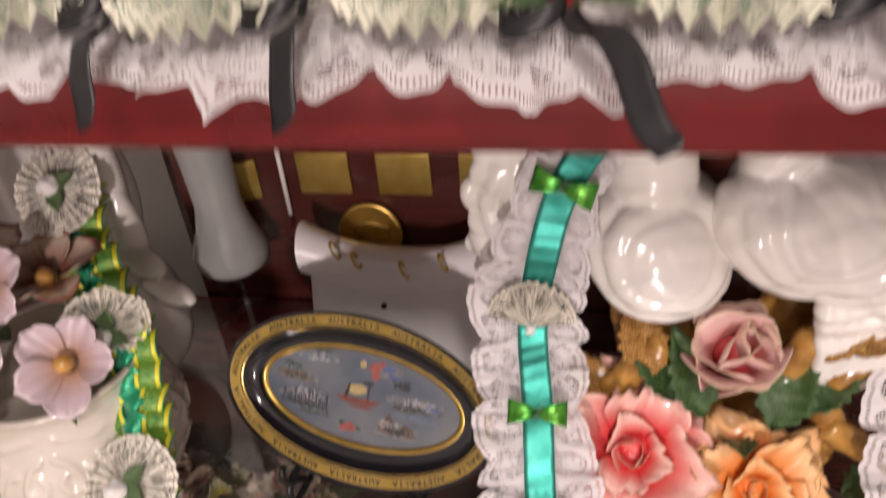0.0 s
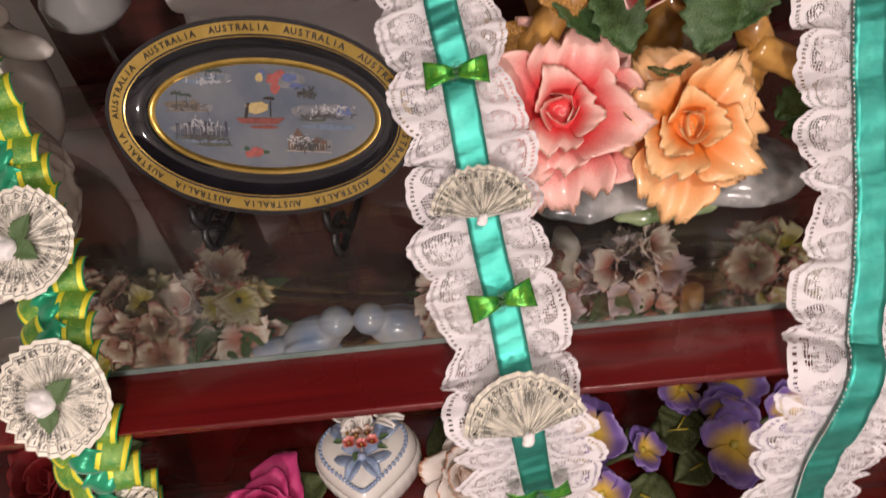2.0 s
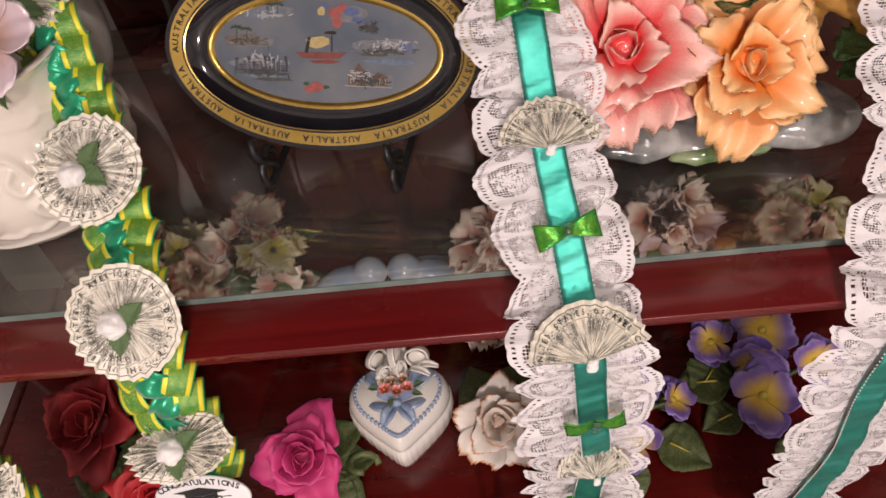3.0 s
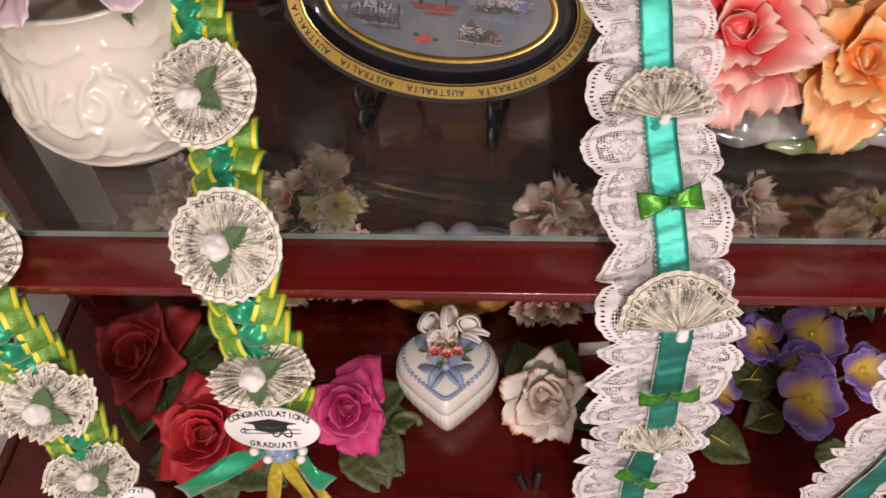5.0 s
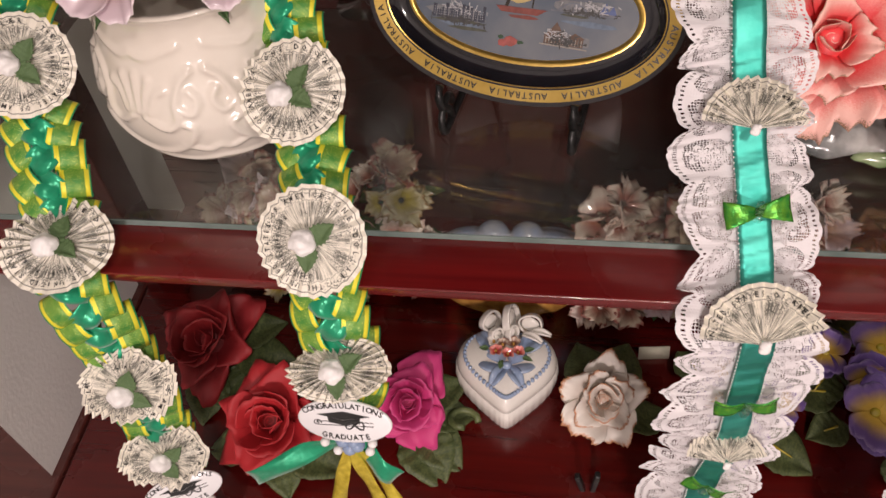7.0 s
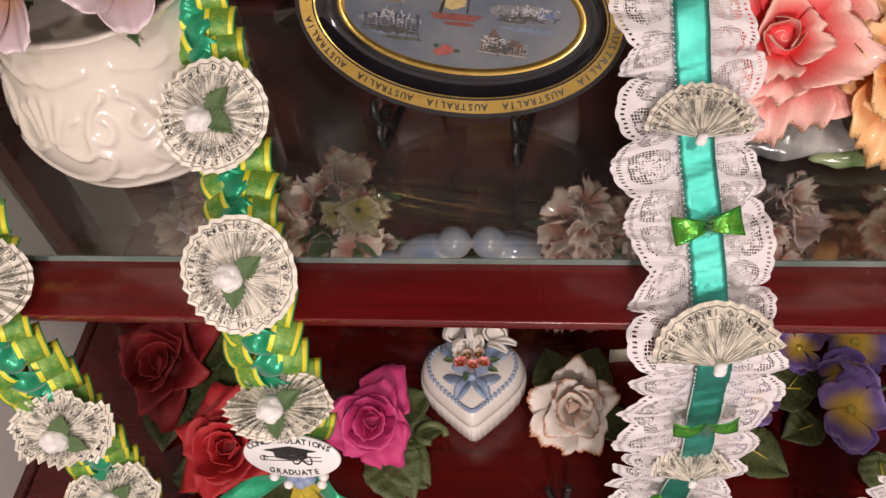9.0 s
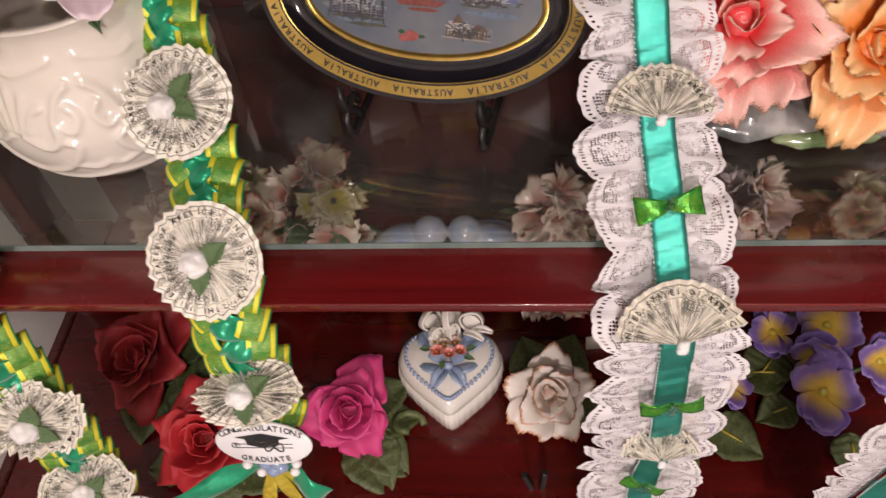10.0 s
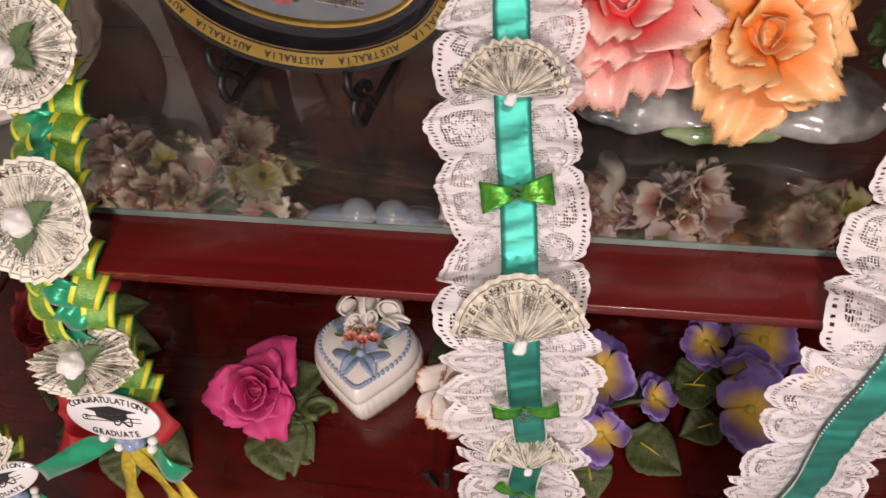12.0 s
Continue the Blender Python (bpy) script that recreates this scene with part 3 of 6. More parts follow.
def leaf_mesh(mat, bend=0.2):
    key = (mat.name, bend)
    if key not in LEAVES:
        def fn(u, v):
            x = (u - 0.5) * 2
            w = 0.30 * math.sin(math.pi * min(v ** 0.8, 1.0)) + 0.004
            w *= 1 + (0.02 if mat is SATIN_LEAF else 0.13) * math.sin(v * 44)
            return (x * w, v, -bend * v * v + 0.10 * abs(x) * w * 3 + 0.030 * math.sin(v * 36 - 5 * abs(x)) * min(1.0, abs(x) * 3) * (1 - v) + 0.02 * math.sin(5 * x + v * 6))
        bm = sheet(fn, 8, 24, 0.018)
        me = bpy.data.meshes.new("leaf")
        bm.to_mesh(me)
        bm.free()
        me.materials.append(mat)
        me.polygons.foreach_set("use_smooth", [True] * len(me.polygons))
        LEAVES[key] = me
    return LEAVES[key]


def petal(parent, m, mat, shape, name="petal", variant=0):
    ob = new(name, petal_mesh(mat, shape, variant))
    ob.parent, ob.matrix_basis = parent, m
    return ob


def leaf(parent, m, mat, size, bend=0.2):
    ob = new("leaf", leaf_mesh(mat, bend))
    ob.parent, ob.matrix_basis = parent, m @ Matrix.Scale(size, 4)
    return ob


def ring_of_petals(parent, m, mat, shape, count, size, tilt, root, turn, rnd, name="petal"):
    for k in range(count):
        az = turn + 360 * k / count + rnd.uniform(-9, 9)
        s = size * rnd.uniform(0.92, 1.08)
        petal(parent, m @ pose(0, 0, root[1], 0, 0, az) @ pose(0, root[0], 0, 90 - tilt + rnd.uniform(-9, 9), rnd.uniform(-12, 12), 0) @ Matrix.Scale(s, 4), mat, shape, name, (k + count) % 3)


def rose_head(parent, m, mat, radius, seed, outer="open", name="petal"):
    """A rolled heart within a spiral of petals; radius is that of the open flower."""
    rnd = random.Random(seed)

    def rolled(u, v):
        a = 2 * math.pi * 2.1 * u + seed
        r = radius * (0.035 + 0.22 * u + 0.02 * math.sin(a * 1.5)) * (0.78 + 0.34 * v * v)
        return (r * math.cos(a), r * math.sin(a), radius * (0.02 + (0.40 - 0.10 * u + 0.02 * math.sin(a * 1.7)) * v))
    core = part("rolled_heart", sheet(rolled, 60, 6, radius * 0.018), mat, parent)
    core.matrix_basis = m @ Matrix.Scale(0.50 if outer == "frill" else 1.0, 4)
    if outer == "frill":
        ring_of_petals(parent, m, mat, "bud", 3, radius * 0.32, 26, (radius * 0.09, radius * 0.03), 50, rnd, name)
        ring_of_petals(parent, m, mat, "frill", 3, radius * 0.58, 42, (radius * 0.08, radius * 0.02), 20, rnd, name)
        ring_of_petals(parent, m, mat, "frill", 4, radius * 0.88, 64, (radius * 0.08, 0.0), 65, rnd, name)
        ring_of_petals(parent, m, mat, "frill", 5, radius * 1.12, 84, (radius * 0.06, -radius * 0.10), 30, rnd, name)
        return
    if outer == "loose":
        core.matrix_basis = m @ Matrix.Scale(0.55, 4)
        ring_of_petals(parent, m, mat, "bud", 3, radius * 0.34, 24, (radius * 0.10, radius * 0.03), 50, rnd, name)
        ring_of_petals(parent, m, mat, "mid", 4, radius * 0.52, 42, (radius * 0.09, radius * 0.02), 10, rnd, name)
        ring_of_petals(parent, m, mat, "frill", 4, radius * 0.72, 56, (radius * 0.09, 0.0), 45, rnd, name)
        ring_of_petals(parent, m, mat, "frill", 5, radius * 0.98, 74, (radius * 0.09, -radius * 0.06), 0, rnd, name)
        return
    if outer == "point":
        core.matrix_basis = m @ Matrix.Scale(0.62, 4)
        ring_of_petals(parent, m, mat, "bud", 3, radius * 0.40, 16, (radius * 0.11, radius * 0.02), 50, rnd, name)
        ring_of_petals(parent, m, mat, "mid", 3, radius * 0.56, 30, (radius * 0.10, radius * 0.02), 0, rnd, name)
        ring_of_petals(parent, m, mat, "mid", 4, radius * 0.72, 46, (radius * 0.09, 0.0), 25, rnd, name)
        ring_of_petals(parent, m, mat, "point", 4, radius * 0.84, 62, (radius * 0.08, -radius * 0.05), 70, rnd, name)
        ring_of_petals(parent, m, mat, "point", 3, radius * 1.02, 80, (radius * 0.08, -radius * 0.14), 20 + 40 * (seed % 3), rnd, name)
        return
    ring_of_petals(parent, m, mat, "bud", 3, radius * 0.50, 22, (radius * 0.16, radius * 0.02), 50, rnd, name)
    ring_of_petals(parent, m, mat, "mid", 4, radius * 0.66, 38, (radius * 0.08, radius * 0.02), 20, rnd, name)
    ring_of_petals(parent, m, mat, outer, 4, radius * 0.86, 58, (radius * 0.08, 0.0), 75, rnd, name)
    ring_of_petals(parent, m, mat, outer, 5, radius * 1.02, 78, (radius * 0.06, -radius * 0.08), 35, rnd, name)


def bead(radius):
    bm = bmesh.new()
    bmesh.ops.create_icosphere(bm, subdivisions=2, radius=radius)
    return bm


# ---- banknote rosettes, fans, bows, badges ----
def pleat_height(a, r, span, pleats, amp, cone, ruffle):
    """How far folded paper stands out at angle a (radians) and relative radius r."""
    f = (math.degrees(a) - 90 + span / 2) / span * pleats * 2
    k = math.floor(f)
    up = (1 if k % 2 else -1) * (1 - 2 * (f - k))
    return up * amp * r + cone * (1 - r) + 0.0012 * math.sin(3 * a) + ruffle * r * r * (math.sin(7 * a) + 0.6 * math.sin(4 * a + 1))


def pleated(span, radius, pleats, amp, cone, inner=0.12, ruffle=0.0):
    """A fan of folded paper; span in degrees, opening towards +y."""
    n = pleats * 2
    bm = bmesh.new()
    uvl = bm.loops.layers.uv.new("UVMap")
    closed = span >= 360
    rows = []
    rr = (inner, 0.4, 0.72, 0.88, 1.0)
    for k in range(n if closed else n + 1):
        a = radians(90 - span / 2 + span * k / n)
        row = []
        for r in rr:
            q = r * radius * (1.0 + (0.018 * math.sin(k * 2.7) + (0.016 if k % 2 else -0.012)) * r)
            row.append(bm.verts.new((q * math.cos(a), q * math.sin(a), pleat_height(a, r, span, pleats, amp, cone, ruffle))))
        rows.append(row)
    m = len(rows)
    for k in range(n):
        a, b = rows[k], rows[(k + 1) % m]
        for j in range(len(rr) - 1):
            f = bm.faces.new((a[j], a[j + 1], b[j + 1], b[j]))
            ua, ub = k / n * span / 180, (k + 1) / n * span / 180
            for lo, q in zip(f.loops, ((ua, rr[j]), (ua, rr[j + 1]), (ub, rr[j + 1]), (ub, rr[j]))):
                lo[uvl].uv = q
    return bm


GLYPHS = {}


def glyph(ch):
    """Corners and faces of one letter, one unit high."""
    if ch not in GLYPHS:
        cu = bpy.data.curves.new("letter", "FONT")
        cu.body, cu.size, cu.resolution_u, cu.offset = ch, 1.4, 1, 0.03
        cu.align_x, cu.align_y = "CENTER", "CENTER"
        ob = bpy.data.objects.new("letter", cu)
        me = bpy.data.meshes.new_from_object(ob)
        GLYPHS[ch] = ([tuple(v.co) for v in me.vertices], [tuple(p.vertices) for p in me.polygons])
        bpy.data.objects.remove(ob)
        bpy.data.meshes.remove(me)
        bpy.data.curves.remove(cu)
    return GLYPHS[ch]


def lettering(parent, m, text, radius, mid, size, first, last, span, pleats, amp, cone, ruffle, tall=1.35):
    """Words printed round folded paper, heads outwards, following the folds; angles in degrees."""
    bm = bmesh.new()
    for k, ch in enumerate(text):
        if ch == " ":
            continue
        a0 = radians(first + (last - first) * k / (len(text) - 1))
        corners, faces = glyph(ch)
        made = []
        for x, y, _ in corners:
            r = mid + y * size * tall
            a = a0 - x * size / mid
            made.append(bm.verts.new((r * radius * math.cos(a), r * radius * math.sin(a), pleat_height(a, r, span, pleats, amp, cone, ruffle) + 0.0006)))
        for f in faces:
            bm.faces.new([made[i] for i in f])
    ob = part("lettering", bm, INK, parent, "dark green-grey printed lettering", False)
    ob.matrix_basis = m
    return ob


def flower_knob(parent, m, size):
    bm = bmesh.new()
    for k in range(7):
        a = k * 2.4
        r = 0.0 if k == 0 else size * 0.42
        bmesh.ops.create_icosphere(bm, subdivisions=2, radius=size * 0.62, matrix=Matrix.Translation((r * math.cos(a), r * math.sin(a), size * (0.55 if k == 0 else 0.22))))
    for v in bm.verts:
        v.co += Vector((noise.noise(v.co * 900), noise.noise(v.co * 900 + Vector((5, 0, 0))), 0)) * size * 0.18
    ob = fused(part("fabric_rosebud", bm, SILK_WHITE, parent, "small white fabric rosebud"), size * 0.09, 1)
    ob.matrix_basis = m
    return ob


def rosette(parent, m, radius, squash=1.0, seed=0, tilted=0):
    rnd = random.Random(seed)
    amp, cone, ruffle, pleats = (0.0013, 0.003, 0.0004, 27) if tilted == 0 else (0.0022, 0.004, 0.0030, 30)
    shape = m @ Matrix.Diagonal((1, squash, 1, 1))
    disc = part("banknote_rosette", pleated(360, radius, pleats, amp, cone, 0.12, ruffle), BILL, parent, "banknote pleated into a round rosette", False)
    disc.matrix_basis = shape
    turn = rnd.uniform(0, 360)
    lettering(parent, shape, "THE UNITED STATES OF AMERICA", radius, 0.815, 0.070, turn + 205, turn, 360, pleats, amp, cone, ruffle)
    lettering(parent, shape, "ONE DOLLAR", radius, 0.815, 0.076, turn - 25, turn - 125, 360, pleats, amp, cone, ruffle)
    lettering(parent, shape, "FEDERAL RESERVE NOTE", radius, 0.60, 0.050, turn + 190, turn + 60, 360, pleats, amp, cone, ruffle)
    for k in range(2):
        leaf(parent, m @ pose(0, 0, 0.0045, 10, 0, -65 - 105 * k + rnd.uniform(-15, 15)) @ Matrix.Diagonal((1.1, 1, 1, 1)), FELT_LEAF, radius * 0.56, 0.1)
    flower_knob(parent, m @ pose(-0.005 + rnd.uniform(-0.002, 0.003), rnd.uniform(-0.001, 0.003), 0.0045), radius * 0.25)
    return disc


def fan(parent, m, radius, span=165):
    ob = part("banknote_fan", pleated(span, radius, 15, 0.0024, 0.004, 0.06, 0.0008), BILL, parent, "banknote pleated into a half-round fan", False)
    ob.matrix_basis = m
    lettering(parent, m, "UNITED STATES OF AMERICA", radius, 0.815, 0.070, 88 + span / 2, 92 - span / 2, span, 15, 0.0024, 0.004, 0.0008)
    bd = part("pearl_bud", blob([((0, 0, 0), (1.0, 1.25, 0.8), (0, 0, 0)), ((0.5, 0.6, 0.1), (0.7, 0.6, 0.6), (0, 0, 30)), ((-0.5, -0.4, 0.2), (0.7, 0.7, 0.6), (0, 0, 0))], 14), SILK_WHITE, parent, "tiny white satin bud")
    bd.matrix_basis = m @ pose(0, -0.001, 0.006) @ Matrix.Scale(radius * 0.095, 4)


def bow(parent, m, size, mat=FOIL, label="shiny green foil bow"):
    def wing(sign):
        def fn(u, v):
            w = 0.28 + 0.72 * u ** 0.8
            return (sign * u * size, (v - 0.5) * size * 0.90 * w, 0.16 * size * math.sin(u * math.pi) + 0.05 * size * math.cos(v * 6) * u)
        return sheet(fn, 8, 6, 0.0006)
    for sign in (-1, 1):
        ob = part("bow_loop", wing(sign), mat, parent, label)
        ob.matrix_basis = m
    for k in range(3):
        b = part("crystal_bead", bead(size * 0.17), CRYSTAL, parent, "clear crystal bead")
        b.matrix_basis = m @ pose(size * 0.08 * (k - 1), size * 0.17 * (k - 1), size * 0.2)


def badge(parent, m, rx, ry):
    disc = part("oval_badge", lathe([(rx * 0.96, -0.0012), (rx, -0.0006), (rx, 0.0006), (rx * 0.97, 0.0012)], 40, 1.0, ry / rx), BADGE, parent, "white oval badge printed congratulations graduate")
    disc.matrix_basis = m
    top = m @ pose(0, 0, 0.0014)
    for text, size, span, side in (("CONGRATULATIONS", 0.36, 0.80, 1), ("GRADUATE", 0.34, 0.46, -1)):
        for k, ch in enumerate(text):
            q = span * (2 * k / (len(text) - 1) - 1)
            up = math.sqrt(1 - (q / 0.98) ** 2)
            words("letter", ch, ry * size, INK, parent, top @ pose(rx * q, side * ry * 0.74 * up, 0, 0, 0, -side * math.degrees(math.atan(0.42 * q / max(up, 0.3)))))
    cap = bmesh.new()
    c = [cap.verts.new((x * rx, y * ry, 0.0003)) for x, y in ((-0.56, 0.30), (0.02, 0.50), (0.58, 0.30), (0.0, 0.10))]
    cap.faces.new(c[::-1])
    d = [cap.verts.new((x * rx, y * ry, 0.0002)) for x, y in ((-0.34, 0.22), (0.0, 0.08), (0.36, 0.22), (0.34, -0.04), (0.0, -0.16), (-0.32, -0.04))]
    cap.faces.new(d[::-1])
    ob = part("printed_cap", cap, INK, parent, "black printed graduation cap", False)
    ob.matrix_basis = top
    for off in (0.0, -0.17):
        s = part("printed_scroll_line", tube([(-0.58 * rx, (-0.02 + off) * ry, 0), (0.62 * rx, (0.02 + off) * ry, 0)], ry * 0.016, 5), INK, parent)
        s.matrix_basis = top
    curl = [(-0.58 * rx + 0.10 * rx * math.cos(t * 0.7) * (1 - t / 14), -0.10 * ry + 0.16 * ry * math.sin(t * 0.7) * (1 - t / 14), 0) for t in range(14)]
    s = part("printed_scroll_curl", tube(curl, ry * 0.02, 5), INK, parent)
    s.matrix_basis = top
    knot = [(0.22 * rx + 0.20 * rx * math.sin(t * 0.52), -0.14 * ry + 0.20 * ry * math.sin(t * 1.04), 0) for t in range(13)]
    s = part("printed_bow", tube(knot, ry * 0.035, 5), INK, parent)
    s.matrix_basis = top


# ---- garlands ----
def scale_uv(bm, kx):
    uvl = bm.loops.layers.uv.active
    for f in bm.faces:
        for lo in f.loops:
            lo[uvl].uv = (lo[uvl].uv[0] * kx, lo[uvl].uv[1])
    return bm


def lace_side(strand, sign, width, seed, lift=0.0, period=0.031, taper=0.0):
    rnd = random.Random(seed)
    L = strand.length
    ph = [rnd.uniform(0, 6.28) for _ in range(6)]

    def fn(u, v):
        s = u * L
        puff = abs(math.sin(math.pi * s / period + ph[0] * 0.3 * sign + 0.7 * math.sin(s * 43 + ph[3])))
        w = width * (0.68 + 0.36 * puff ** 0.5 + 0.07 * math.sin(s * 71 + ph[5]) + 0.07 * math.sin(s * 37 + ph[1])) * (1 - taper * max(0.0, min(1.0, u * 3.2 - 2.2))) * min(1.0, 0.42 + u * 2.6) * (1 + 0.20 * max(0.0, min(1.0, (u - 0.45) * 6))) + 0.0014 * v * v * abs(math.sin(math.pi * s / 0.0068 + ph[2])) ** 0.6
        lean = (0.0040 * math.sin(s * 151 + ph[1]) + 0.0030 * math.sin(s * 97 + ph[2])) * v * v
        fold = 0.0016 * v * math.sin(2 * math.pi * s / 0.0165 + ph[3] + 1.2 * math.sin(s * 60)) + 0.0030 * v * math.sin(2 * math.pi * s / period + ph[4]) + 0.0006 * math.sin(2 * math.pi * s / 0.006 + ph[5]) * v
        p, t, out, side = strand.at(s + lean)
        fold *= 1 - 0.6 * max(0.0, min(1.0, (abs(t.z) - 0.8) / 0.15))
        return p - side * sign * (0.005 + v * w) + out * (0.004 + lift + fold + 0.004 * math.sin(v * 2.6))
    return scale_uv(sheet(fn, int(L / 0.0009), 9), L * 1.25)


def lace_garland(name, nodes, label, fans, bows, seed, width=0.034, taper=0.0):
    st = Strand(nodes)
    g = thing(name, pose(0, 0, 0), label, "lei", "banknote leis on the shelves")
    for sign in (-1, 1):
        part("lace_ruffle", lace_side(st, sign, width * (0.80 if sign > 0 else 1.0), seed + sign, taper=taper), LACE, g, "gathered white lace ruffle")
        part("lace_ruffle", lace_side(st, sign, width * 0.55, seed + 7 * sign, -0.005, 0.027, taper), LACE, g)
    L = st.length

    def rib(u, v):
        s = u * L
        p, t, out, side = st.at(s)
        x = (v - 0.5) * 0.0185
        return p + side * -x + out * (0.0095 + 0.0003 * math.sin(2 * math.pi * s / 0.013 + 3 * v + 3 * math.sin(s * 70)) + 0.00025 * math.sin(2 * math.pi * s / 0.0047 + 4 * v + 2 * math.sin(s * 110)) + 0.0012 * math.sin(2 * math.pi * s / 0.045 + 1))
    part("satin_ribbon", sheet(rib, int(L / 0.002), 6, 0.0004), TEAL, g, "teal satin ribbon down the middle")
    for sign in (-1, 1):
        bm = bmesh.new()
        k = 0
        s = 0.0
        while s < L:
            p, t, out, side = st.at(s)
            bmesh.ops.create_icosphere(bm, subdivisions=1, radius=0.0006, matrix=Matrix.Translation(p - side * sign * 0.0096 + out * 0.0105))
            s += 0.0031
        tagged(part("picot_edge", bm, SILK_WHITE, g), "", "", "", "stuff")
    for place, radius, spin, tilt in fans:
        fan(g, st.matrix(st.nearest(place), 0.016, spin, tilt), radius)
    for place, size, spin in bows:
        bow(g, st.matrix(st.nearest(place), 0.016, spin), size)
    return g


def ribbon_loop():
    """One folded loop of the plaited ribbon: a soft bulge whose lower end tucks under."""
    def fn(u, v):
        a = math.pi * (0.10 + 1.25 * u)
        w = 0.0205 * (1 - 0.10 * math.sin(math.pi * u))
        return ((v - 0.5) * w, 0.0115 * math.cos(a), 0.0015 + 0.0085 * math.sin(a) + 0.0012 * math.sin(v * math.pi) * math.sin(math.pi * u) + 0.0004 * math.sin(v * 17 + u * 5))
    return sheet(fn, 12, 8, 0.0004)


def green_garland(name, nodes, label, rosettes, badge_at, seed, facing=0.0, badge_spin=13):
    st = Strand(nodes, 1.6, facing)
    g = thing(name, pose(0, 0, 0), label, "lei", "banknote leis on the shelves")
    rnd = random.Random(seed)
    first = core = None
    s = 0.004
    end = st.nearest(badge_at) - 0.008
    k = 0
    while s < end:
        for sign in (1, -1):
            m = st.matrix(s + (0.0042 if sign > 0 else -0.0042), 0.003, -sign * (12 + rnd.uniform(-14, 12)), -26 + rnd.uniform(-7, 5)) @ pose(sign * (0.0115 + rnd.uniform(-0.0012, 0.0018)), 0, 0, 0, sign * 16, 0) @ Matrix.Diagonal((sign * rnd.uniform(0.94, 1.08), 1, 1, 1))
            if first is None:
                first = part("ribbon_loop", ribbon_loop(), ORGANZA, g, "green organza loop with yellow stripes")
                first.matrix_basis = m
            else:
                again("ribbon_loop", first, m, g)
        m = st.matrix(s + 0.004, 0.0120, (38 if k % 2 else -38) + rnd.uniform(-8, 8), rnd.uniform(-6, 6))
        if core is None:
            def twist(u, v):
                x = (u - 0.5) * 2
                return (x * 0.0125, (v - 0.5) * (0.0180 - 0.005 * x * x), 0.0042 * (1 - x * x) + 0.0014 * math.sin(v * 7 + x) - 0.003 * abs(x))
            core = part("plait_knot", sheet(twist, 8, 6, 0.0008), GREEN_SATIN, g, "emerald satin twist")
            core.matrix_basis = m
        else:
            again("plait_knot", core, m, g)
        s += 0.0168
        k += 1
    for i, (place, radius, spin, tilt, squash) in enumerate(rosettes):
        rosette(g, st.matrix(st.nearest(place), 0.0245, spin, tilt), radius, squash, seed + i, 1 if abs(tilt) > 10 else 0)
    bm_at = st.matrix(st.nearest(badge_at), 0.027, badge_spin, -28)
    badge(g, bm_at, 0.0345, 0.0172)
    low = st.matrix(st.nearest(badge_at) + 0.032, 0.024, 0, -20)
    for k in range(9):
        a = k * 2.4
        b = part("blue_bud" if k < 4 else "white_bud", bead(0.0058 if k < 4 else 0.0036), BLUE_CHINA if k < 4 else SILK_WHITE, g, "pale blue fabric bud" if k < 4 else "tiny white bud")
        b.matrix_basis = low @ pose((0.006 if k < 4 else 0.018) * math.cos(a), (0.004 if k < 4 else 0.009) * math.sin(a) - 0.002, 0.004)
    for k, (x, z, mat, lab) in enumerate(((-0.012, -0.08, GOLD_ORGANZA, "gold organza ribbon tail"), (0.030, -0.085, GOLD_ORGANZA, "gold organza ribbon tail"), (0.045, -0.075, GOLD_ORGANZA, "gold organza ribbon tail"), (-0.075, -0.050, GREEN_SATIN, "emerald ribbon tail with gold edge"), (0.035, -0.03, GREEN_SATIN, "emerald ribbon tail"))):
        def tail(u, v, x=x, z=z, k=k):
            w = (0.016 if mat is GREEN_SATIN else 0.011) * (0.35 + 0.65 * min(1.0, u * 2.5))
            d = Vector((x, z)).normalized()
            q = (v - 0.5) * w
            return (x * u - d.y * q, z * u + d.x * q, 0.002 + 0.004 * math.sin(u * 5 + k) + 0.002 * math.sin(v * 3 + u * 9))
        t = part("ribbon_tail", sheet(tail, 14, 4, 0.0004), mat, g, lab)
        t.matrix_basis = low
    return g


LACE_NODES = [(0.026, 0.392, 1.082), (-0.004, 0.369, 1.046), (-0.017, 0.362, 1.002), (-0.024, 0.357, 0.947), (-0.019, 0.320, 0.911), (-0.013, 0.259, 0.852), (-0.008, 0.229, 0.823), (-0.004, 0.196, 0.793), (-0.002, 0.176, 0.768),
              (0.001, 0.172, 0.715), (0.006, 0.172, 0.646), (0.002, 0.172, 0.58), (0.004, 0.174, 0.52), (0.002, 0.174, 0.462)]
lace_garland("lace_lei", LACE_NODES, "white lace lei with teal ribbon and folded banknote fans",
             [((-0.026, 0.362, 0.949), 0.028, 4, 0), ((-0.013, 0.262, 0.855), 0.029, -6, 0), ((-0.003, 0.180, 0.774), 0.0345, 4, -14), ((0.005, 0.172, 0.644), 0.026, 12, -22)],
             [((-0.006, 0.372, 1.040), 0.018, 10), ((-0.019, 0.320, 0.911), 0.0175, -4), ((-0.008, 0.229, 0.823), 0.0180, 4), ((0.001, 0.172, 0.718), 0.0185, 4), ((0.005, 0.172, 0.598), 0.0175, -22)], 11)
